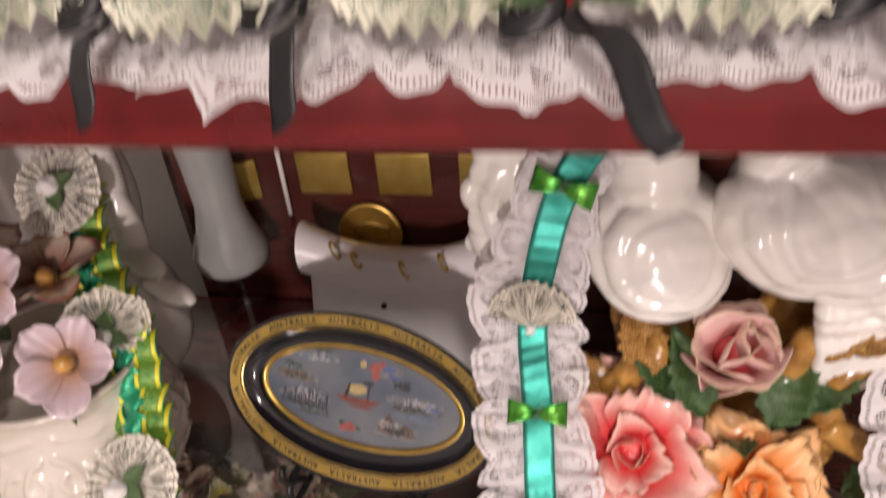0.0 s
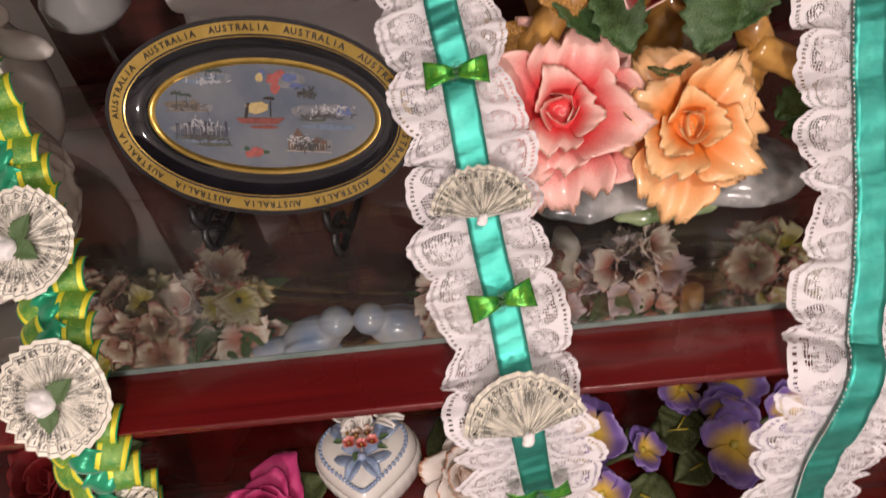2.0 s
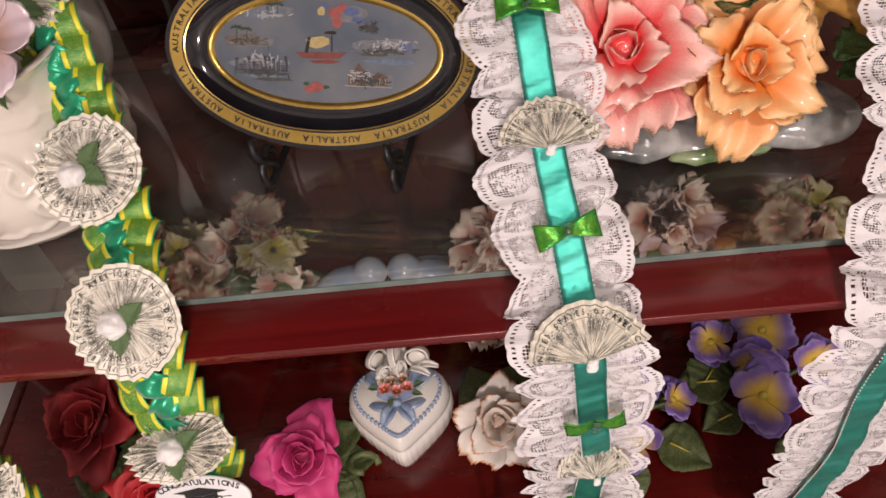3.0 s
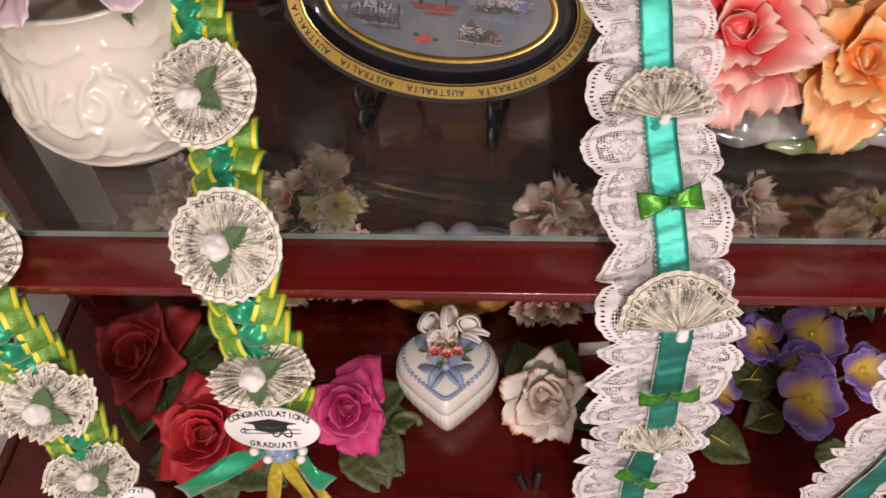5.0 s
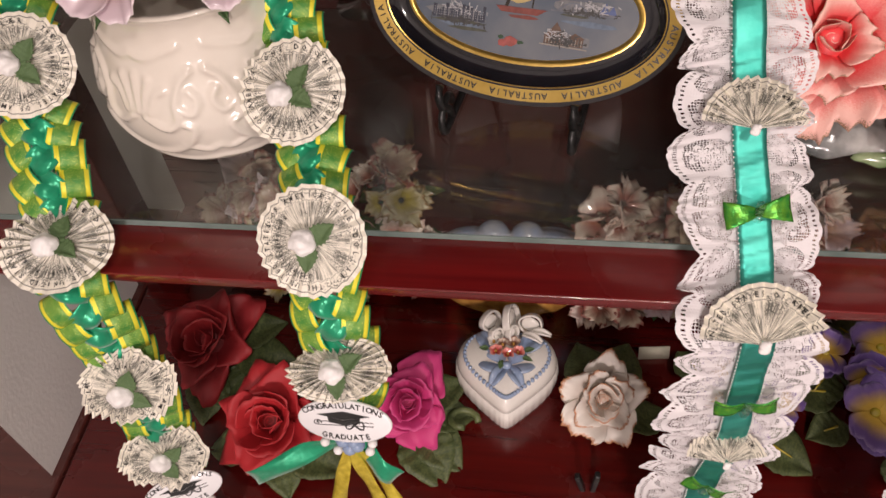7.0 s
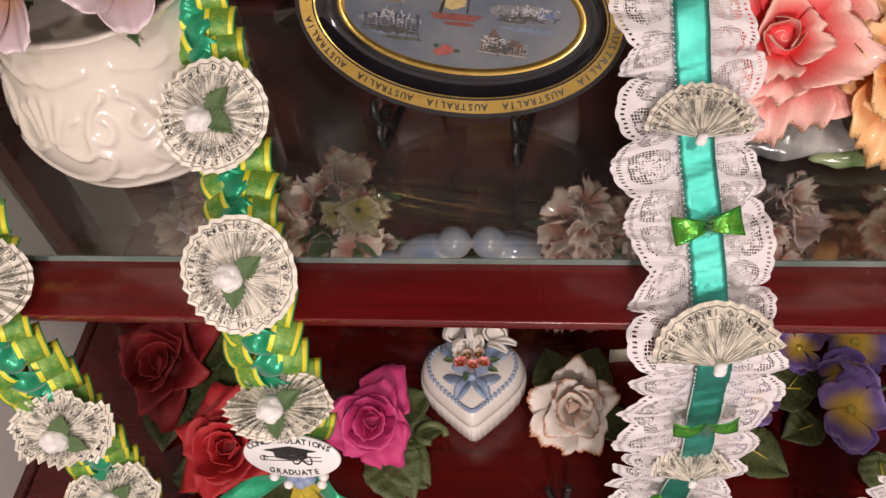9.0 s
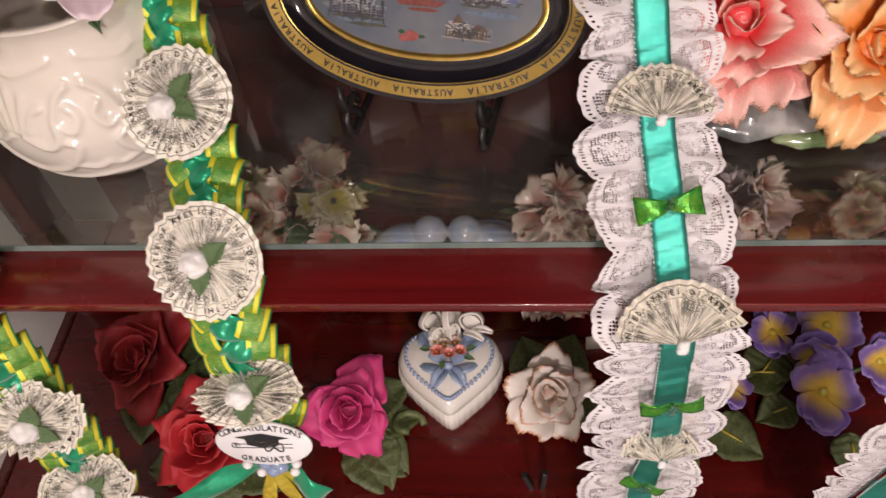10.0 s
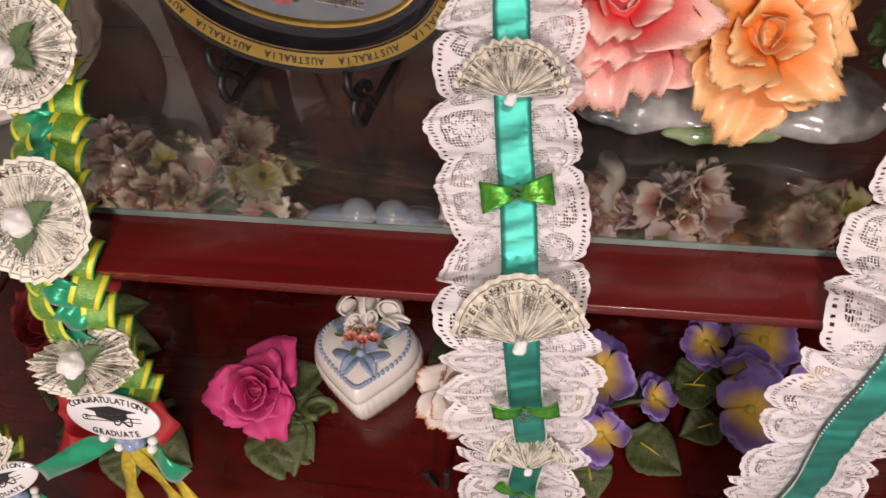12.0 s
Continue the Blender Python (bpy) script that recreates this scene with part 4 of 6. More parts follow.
lace_garland("lace_lei", [(0.225, 0.45, 1.035), (0.212, 0.36, 0.95), (0.204, 0.318, 0.908), (0.195, 0.243, 0.836), (0.186, 0.2, 0.79), (0.180, 0.178, 0.768), (0.171, 0.172, 0.70), (0.174, 0.172, 0.62), (0.168, 0.174, 0.54), (0.160, 0.174, 0.465)],
             "ruffled white lace lei with dark teal ribbon strand", [((0.166, 0.174, 0.52), 0.026, 0, -20)], [], 29, 0.031, 0.35)

green_garland("braided_lei", [(-0.345, 0.462, 1.05), (-0.356, 0.413, 1.001), (-0.335, 0.375, 0.963), (-0.308, 0.347, 0.926), (-0.291, 0.309, 0.882), (-0.275, 0.262, 0.846), (-0.262, 0.208, 0.813), (-0.257, 0.180, 0.780), (-0.250, 0.168, 0.719), (-0.253, 0.168, 0.660), (-0.256, 0.168, 0.60)],
              "plaited green and yellow ribbon lei with banknote rosettes",
              [((-0.356, 0.413, 1.001), 0.033, 0, 0, 1), ((-0.312, 0.345, 0.936), 0.031, 20, 35, 0.9), ((-0.281, 0.283, 0.855), 0.033, 25, 2, 1), ((-0.261, 0.204, 0.809), 0.0335, -10, 4, 1), ((-0.250, 0.168, 0.733), 0.034, 5, -52, 0.60)], (-0.253, 0.168, 0.676), 5)
green_garland("braided_lei", [(-0.50, 0.42, 1.01), (-0.478, 0.34, 0.93), (-0.461, 0.281, 0.872), (-0.446, 0.235, 0.83), (-0.434, 0.2, 0.794), (-0.424, 0.174, 0.765), (-0.415, 0.168, 0.695), (-0.426, 0.168, 0.58), (-0.431, 0.168, 0.509), (-0.433, 0.168, 0.46)],
              "plaited green and yellow ribbon lei with graduation badge",
              [((-0.461, 0.281, 0.872), 0.033, 15, 2, 1), ((-0.434, 0.2, 0.794), 0.0335, 35, 2, 1), ((-0.412, 0.168, 0.693), 0.036, 35, -22, 0.85), ((-0.425, 0.168, 0.583), 0.035, 5, -26, 0.85)], (-0.431, 0.168, 0.522), 17, 0.35, 12)


# ---- things on the glass shelf ----
POT = [(0.036, 0.0), (0.0450, 0.0012), (0.0500, 0.005), (0.0545, 0.010), (0.0600, 0.020), (0.0640, 0.033), (0.0640, 0.046), (0.0605, 0.060), (0.0565, 0.074), (0.0535, 0.086), (0.0530, 0.094), (0.0545, 0.100), (0.0575, 0.104)]


def relief_lines():
    """Raised lines of one repeat of the moulding: places along the girth and up the wall, in metres, with each line's height."""
    lines = []
    for k in range(5):
        q = (k - 2) * 0.5
        lines.append(([(0.0035 * (k - 2), 0.050), (0.005 * (k - 2) + 0.001 * q, 0.060), (0.0085 * (k - 2), 0.070 - 0.0016 * (k - 2) ** 2)], 0.0019))
    for s in (-1, 1):
        lines.append(([(s * 0.004, 0.047), (s * 0.014, 0.041), (s * 0.021, 0.046), (s * 0.022, 0.057), (s * 0.027, 0.068), (s * 0.033, 0.073)], 0.0025))
        lines.append(([(s * 0.022, 0.054), (s * 0.029, 0.050), (s * 0.0335, 0.057), (s * 0.030, 0.063)], 0.0020))
        lines.append(([(s * 0.0, 0.019), (s * 0.012, 0.022), (s * 0.022, 0.029), (s * 0.028, 0.040), (s * 0.024, 0.044)], 0.0022))
        lines.append(([(s * 0.020, 0.028), (s * 0.031, 0.023), (s * 0.0376, 0.026)], 0.0017))
        lines.append(([(s * 0.0, 0.0125), (s * 0.019, 0.0115), (s * 0.0376, 0.0135)], 0.0016))
        lines.append(([(s * 0.030, 0.086), (s * 0.020, 0.083), (s * 0.008, 0.080), (0.0, 0.082)], 0.0013))
    pts, tall = [], []
    for nodes, h in lines:
        for p in smooth_path([(x, z, 0) for x, z in nodes], 30)[0]:
            pts.append((p.x, p.y))
            tall.append(h)
    return np.array(pts), np.array(tall)


def moulded_pot():
    fine = smooth_path([(r, z, 0) for r, z in POT], 110)[0]
    pts, tall = relief_lines()
    n, girth = 260, 0.0752
    profile_r, profile_z = np.array([p.x for p in fine]), np.array([p.y for p in fine])
    turn = np.arange(n) * 2 * np.pi / n
    s = ((turn + 1.25) * 0.0598) % girth - girth / 2
    bm = bmesh.new()
    rings = []
    for r, z in zip(profile_r, profile_z):
        d2 = (s[:, None] - pts[None, :, 0]) ** 2 + (z - pts[None, :, 1]) ** 2
        up = np.max(tall[None, :] * np.exp(-d2 / 0.0023 ** 2), axis=1)
        rings.append([bm.verts.new(((r + u) * math.cos(a), (r + u) * math.sin(a), z)) for a, u in zip(turn, up)])
    for a in (0.052, 0.047):
        rings.append([bm.verts.new((a * math.cos(t), a * math.sin(t), 0.104 - (0.052 - a) * 2)) for t in turn])
    for a, b in zip(rings, rings[1:]):
        for k in range(n):
            bm.faces.new((a[k], a[(k + 1) % n], b[(k + 1) % n], b[k]))
    bm.faces.new(rings[0][::-1])
    bm.faces.new(rings[-1])
    return bm


pot = thing("flower_pot", pose(-0.362, 0.348, GLASS_Z) @ Matrix.Scale(1.17, 4), "cream glazed porcelain pot with scroll relief and china flowers", "flower pot")
part("pot_body", moulded_pot(), CREAM, pot)
rnd = random.Random(4)
for k, (x, y, z, r, mat) in enumerate(((-0.012, -0.040, 0.125, 0.030, LILAC), (-0.040, -0.020, 0.130, 0.027, LILAC), (0.034, -0.024, 0.122, 0.026, LILAC), (-0.035, 0.02, 0.150, 0.026, FADED), (0.010, 0.015, 0.150, 0.028, FADED), (-0.01, -0.008, 0.160, 0.024, LILAC))):
    ring_of_petals(pot, pose(x, y, z, 48 if y < 0 else 15, 0, x * 700), mat, "orchid", 5, r, 70, (0.004, 0.0), 20 * k, rnd, "china_petal")
    c = part("flower_centre", bead(0.0062), AMBER, pot, "amber flower centre")
    c.matrix_basis = pose(x, y - 0.003, z + 0.004)
for k in range(5):
    a = radians(72 * k - 120)
    leaf(pot, pose(0.030 * math.cos(a), 0.030 * math.sin(a), 0.108, 10, 0, math.degrees(a) - 90), LEAF_GLAZE, 0.026, 0.7)


def ellipse_ring(d0, z0, d1, z1, rx, ry, n=72):
    bm = bmesh.new()
    rows = []
    for d, z in ((d0, z0), (d1, z1)):
        rows.append([bm.verts.new(((rx - d) * math.cos(2 * math.pi * k / n), (ry - d) * math.sin(2 * math.pi * k / n), z)) for k in range(n)])
    for k in range(n):
        bm.faces.new((rows[0][k], rows[0][(k + 1) % n], rows[1][(k + 1) % n], rows[1][k]))
    return bm


def curved_ring(d0, z0, d1, z1, rx, ry, swell, steps=8, n=96):
    """A ring whose surface rounds over between its two edges."""
    bm = bmesh.new()
    rows = []
    for j in range(steps + 1):
        f = j / steps
        d, z = d0 + (d1 - d0) * f, z0 + (z1 - z0) * f + swell * math.sin(math.pi * f)
        rows.append([bm.verts.new(((rx - d) * math.cos(2 * math.pi * k / n), (ry - d) * math.sin(2 * math.pi * k / n), z)) for k in range(n)])
    for a, b in zip(rows, rows[1:]):
        for k in range(n):
            bm.faces.new((a[k], a[(k + 1) % n], b[(k + 1) % n], b[k]))
    return bm


RX, RY = 0.103, 0.0615
plate = thing("souvenir_plate", pose(-0.145, 0.361, 0.868, 60, 0, -11) @ pose(0, 0, 0, 0, 0, -1), "oval black and gilt souvenir plate with painted views", "plate")
back = bmesh.new()
rows = []
for d, z in ((0.0, 0.0105), (0.0, 0.009), (0.012, 0.004), (0.029, -0.004), (0.045, -0.005)):
    rows.append([back.verts.new(((RX - d) * math.cos(2 * math.pi * k / 72), (RY - d) * math.sin(2 * math.pi * k / 72), z)) for k in range(72)])
for a, b in zip(rows, rows[1:]):
    for k in range(72):
        back.faces.new((a[k], b[k], b[(k + 1) % 72], a[(k + 1) % 72]))
back.faces.new(rows[-1][::-1])
part("plate_body", back, BLACK_GLAZE, plate)
part("dark_lip", ellipse_ring(0.0, 0.0105, 0.0028, 0.0100, RX, RY), BLACK_GLAZE, plate, "black outer lip")
part("gilt_rim", ellipse_ring(0.0028, 0.0100, 0.0105, 0.0085, RX, RY), GOLD_BAND, plate, "gilt rim lettered Australia")
part("gilt_line", ellipse_ring(0.0105, 0.0085, 0.0116, 0.0081, RX, RY), BLACK_GLAZE, plate)
part("gilt_line", ellipse_ring(0.0116, 0.0081, 0.0123, 0.0078, RX, RY), GOLD, plate, "thin gilt line")
part("black_band", curved_ring(0.0123, 0.0078, 0.0250, 0.0020, RX, RY, -0.0022), BLACK_GLAZE, plate, "glossy black band")
part("gilt_line", curved_ring(0.0250, 0.0020, 0.0290, 0.0002, RX, RY, 0.0008), GOLD, plate, "gilt line round the picture")
face = bmesh.new()
face.faces.new([face.verts.new(((RX - 0.029) * math.cos(2 * math.pi * k / 72), (RY - 0.029) * math.sin(2 * math.pi * k / 72), 0.0002)) for k in range(72)])
part("picture_field", face, SKY_ENAMEL, plate, "pale painted centre")
text = "AUSTRALIA  "
count = 10 * len(text)
arc = [0.0]
for k in range(720):
    a0, a1 = 2 * math.pi * k / 720, 2 * math.pi * (k + 1) / 720
    arc.append(arc[-1] + math.hypot((RX - 0.0068) * (math.cos(a1) - math.cos(a0)), (RY - 0.0068) * (math.sin(a1) - math.sin(a0))))
for k in range(count):
    ch = text[k % len(text)]
    if ch == " ":
        continue
    a = float(np.interp(arc[-1] * (1 - k / count), arc, np.linspace(0, 2 * math.pi, 721)))
    tang = math.degrees(math.atan2((RY - 0.0068) * math.cos(a), -(RX - 0.0068) * math.sin(a))) + 180
    words("letter", ch, 0.0058, INK, plate, pose((RX - 0.0068) * math.cos(a), (RY - 0.0068) * math.sin(a), 0.0097, 0, 0, tang))
TINTS = {}


def tint(rgb):
    if rgb not in TINTS:
        grey = sum(rgb) / 3
        dull = tuple(0.55 * c + 0.25 * grey for c in rgb)
        TINTS[rgb] = surface("enamel_paint", tuple(0.7 * c for c in dull), dull, 300, 0.2, coat=0.5)
    return TINTS[rgb]


def painted(name, rgb, shapes, label=""):
    """Flat strokes of enamel: outlines of (x, y) corners laid on the picture."""
    bm = bmesh.new()
    for k, outline in enumerate(shapes):
        bm.faces.new([bm.verts.new((x, y, 0.0005 + 0.00002 * len(TINTS) + 0.000003 * k)) for x, y in outline])
    bmesh.ops.recalc_face_normals(bm, faces=bm.faces[:])
    for f in bm.faces:
        if f.normal.z < 0:
            f.normal_flip()
    return tagged(part(name, bm, tint(rgb), plate, label, False), "", "", "", "stuff")


def bar(x0, y0, x1, y1):
    return [(x0, y0), (x1, y0), (x1, y1), (x0, y1)]


def stroke(x0, y0, x1, y1, w):
    d = Vector((x1 - x0, y1 - y0)).normalized() * w / 2
    return [(x0 + d.y, y0 - d.x), (x1 + d.y, y1 - d.x), (x1 - d.y, y1 + d.x), (x0 - d.y, y0 + d.x)]


def patch(x, y, w, h, seed, n=11):
    r = random.Random(seed)
    return [(x + w * math.cos(2 * math.pi * k / n) * r.uniform(0.65, 1.1), y + h * math.sin(2 * math.pi * k / n) * r.uniform(0.65, 1.1)) for k in range(n)]


def palm(x, y, h):
    return [stroke(x, y, x + h * 0.12, y + h, h * 0.07)] + [stroke(x + h * 0.12, y + h, x + h * 0.12 + 0.55 * h * math.cos(a), y + h + 0.30 * h * math.sin(a) - 0.08 * h, h * 0.10) for a in (0.1, 0.9, 1.8, 2.6, 3.2, -0.5)]


def scatter(x, y, w, h, n, seed):
    """Short brush strokes round a place."""
    r = random.Random(seed)
    out = []
    for _ in range(n):
        cx, cy, a, l = x + r.gauss(0, 0.4) * w, y + r.gauss(0, 0.4) * h, r.uniform(-0.5, 0.5) + (1.57 if r.random() < 0.4 else 0), r.uniform(0.0008, 0.0026)
        out.append(stroke(cx - l * math.cos(a), cy - l * math.sin(a), cx + l * math.cos(a), cy + l * math.sin(a), r.uniform(0.0004, 0.0010)))
    return out


pr = random.Random(12)
painted("painted_haze", (0.24, 0.25, 0.27), [patch(-0.046, 0.005, 0.020, 0.004, 31), patch(-0.043, -0.010, 0.022, 0.006, 32), patch(0.040, 0.004, 0.024, 0.005, 33), patch(0.030, -0.017, 0.018, 0.005, 34), patch(0.018, 0.022, 0.014, 0.006, 35), patch(-0.034, 0.0235, 0.018, 0.004, 36)], "soft grey painted shading")
painted("painted_shadow", (0.09, 0.09, 0.09), scatter(-0.050, 0.006, 0.016, 0.004, 50, 61) + scatter(-0.042, -0.014, 0.018, 0.003, 60, 62) + scatter(0.042, 0.001, 0.020, 0.002, 50, 63) + scatter(0.030, -0.018, 0.014, 0.004, 60, 64) + scatter(0.032, 0.015, 0.008, 0.003, 30, 65), "fine dark brush strokes")
painted("painted_highlight", (0.50, 0.50, 0.52), scatter(-0.040, -0.006, 0.016, 0.005, 40, 71) + scatter(0.044, 0.004, 0.018, 0.004, 40, 72) + scatter(0.026, -0.015, 0.012, 0.004, 40, 73) + scatter(-0.036, 0.022, 0.014, 0.003, 30, 74), "fine pale brush strokes")
painted("painted_water", (0.16, 0.24, 0.36), [patch(-0.038, 0.0215, 0.017, 0.0022, 1), patch(-0.030, 0.0245, 0.012, 0.0015, 2), patch(0.046, -0.0055, 0.020, 0.0020, 3), patch(-0.040, -0.0165, 0.018, 0.0014, 4)], "blue painted water")
painted("painted_palm_grove", (0.05, 0.09, 0.05), palm(-0.036, 0.0205, 0.008) + palm(-0.029, 0.0215, 0.007) + palm(-0.058, 0.006, 0.008) + palm(-0.051, 0.0065, 0.0065), "small painted palms")
painted("painted_village", (0.22, 0.17, 0.12), [patch(-0.058, 0.0065, 0.009, 0.0028, 5), [(-0.052, 0.006), (-0.046, 0.0105), (-0.040, 0.006)], bar(-0.050, 0.0035, -0.042, 0.006), stroke(-0.066, 0.003, -0.036, 0.0035, 0.0012)], "brown painted huts")
painted("painted_skyline", (0.07, 0.08, 0.12), [bar(x, -0.0135, x + pr.uniform(0.0018, 0.0032), -0.0135 + pr.uniform(0.004, 0.0105)) for x in np.linspace(-0.060, -0.026, 13)], "dark painted skyline")
painted("painted_window_light", (0.42, 0.44, 0.48), [bar(x, y, x + 0.0005, y + 0.0006) for x in np.linspace(-0.059, -0.026, 22) for y in (-0.012, -0.0105, -0.009, -0.0075)], "pale painted windows")
painted("painted_shore", (0.12, 0.13, 0.09), [patch(-0.043, -0.0145, 0.021, 0.0011, 6), patch(-0.036, -0.0185, 0.017, 0.0013, 7), patch(0.034, -0.0015, 0.012, 0.0010, 8)], "dark painted shoreline")
painted("painted_blossom", (0.55, 0.08, 0.06), [patch(0.009, 0.0235, 0.0050, 0.0042, 9), patch(0.014, 0.0265, 0.0042, 0.0030, 10), patch(0.010, 0.0175, 0.0042, 0.0032, 11), patch(-0.005, -0.0225, 0.0055, 0.0034, 12), patch(-0.0105, -0.0240, 0.0035, 0.0028, 13)], "red painted blossoms")
painted("painted_plumage", (0.10, 0.16, 0.42), [patch(0.020, 0.0245, 0.0065, 0.0030, 14), patch(0.024, 0.0195, 0.0050, 0.0022, 15), patch(0.002, 0.0270, 0.0032, 0.0028, 16), [(0.049, 0.002), (0.0525, 0.009), (0.055, 0.002)], [(0.054, 0.002), (0.057, 0.0075), (0.060, 0.002)]], "blue painted wings and sails")
painted("painted_gold", (0.72, 0.52, 0.12), [patch(-0.003, 0.0060, 0.0085, 0.0040, 17), patch(0.0005, 0.0245, 0.0030, 0.0032, 18)], "golden painted glow")
painted("painted_boat", (0.34, 0.06, 0.04), [[(-0.018, -0.001), (-0.014, -0.0045), (0.010, -0.0045), (0.016, -0.0005)], patch(0.0, -0.0065, 0.012, 0.0014, 19)], "red painted boat")
painted("painted_mast", (0.05, 0.04, 0.03), [stroke(-0.011, -0.001, -0.009, 0.0065, 0.0022), patch(-0.0088, 0.0075, 0.0013, 0.0013, 20), stroke(0.006, 0.0, 0.0065, 0.010, 0.0010), patch(0.0055, 0.0115, 0.0050, 0.0012, 21), patch(0.030, 0.0150, 0.0058, 0.0016, 22), stroke(0.030, 0.015, 0.036, 0.0185, 0.0009)], "dark painted mast and trees")
painted("painted_bridge", (0.20, 0.22, 0.28), [stroke(0.022 + 0.0026 * k, 0.0005 + 0.0058 * math.sin(math.pi * k / 8), 0.0246 + 0.0026 * k, 0.0005 + 0.0058 * math.sin(math.pi * (k + 1) / 8), 0.0009) for k in range(8)] + [stroke(0.022 + 0.0026 * k, 0.0005, 0.022 + 0.0026 * k, 0.0005 + 0.0058 * math.sin(math.pi * k / 8), 0.0005) for k in range(1, 8)] + [stroke(0.018, 0.0005, 0.062, 0.0012, 0.0010)], "grey painted arch bridge")
painted("painted_pavilion", (0.20, 0.11, 0.07), [[(0.016, -0.0155), (0.0235, -0.0085), (0.031, -0.0155)], bar(0.0165, -0.0205, 0.0305, -0.0155), [(0.020, -0.0115), (0.0235, -0.0065), (0.027, -0.0115)], bar(0.0325, -0.0205, 0.042, -0.0150), [(0.032, -0.0150), (0.036, -0.0120), (0.043, -0.0150)]], "brown painted pavilion")
painted("painted_colonnade", (0.46, 0.40, 0.33), [bar(x, -0.020, x + 0.0007, -0.016) for x in np.linspace(0.0175, 0.0405, 13)] + [stroke(0.014, -0.021, 0.045, -0.0215, 0.0008)], "pale painted columns")
painted("painted_foliage", (0.05, 0.13, 0.06), [patch(0.001, -0.0225, 0.0026, 0.0014, 23), patch(-0.012, -0.0205, 0.0022, 0.0013, 24)], "green painted leaves")

stand = thing("plate_stand", pose(-0.144, 0.366, GLASS_Z, 0, 0, -11), "small black metal plate easel", "plate stand")
for x in (-0.045, 0.045):
    part("easel_foot", tube([(x, -0.040 + 0.012 * math.cos(t * 0.55), 0.016 + 0.012 * math.sin(t * 0.55) - 0.0004 * t) for t in range(9)] + [(x, -0.042 + 0.011 * t, 0.006 - 0.0032 * (t > 0)) for t in range(1, 8)], 0.0028, 8), BLACK_IRON, stand)
    part("easel_hook", tube([(x, -0.030, 0.003), (x, -0.033, 0.012), (x, -0.040, 0.019), (x, -0.050, 0.028), (x, -0.054, 0.038), (x, -0.050, 0.046)], 0.0030, 8), BLACK_IRON, stand)
    part("easel_back", tube([(x * 0.8, 0.035, 0.004), (x * 0.6, 0.036, 0.05), (x * 0.4, 0.040, 0.10)], 0.0024, 8), BLACK_IRON, stand)


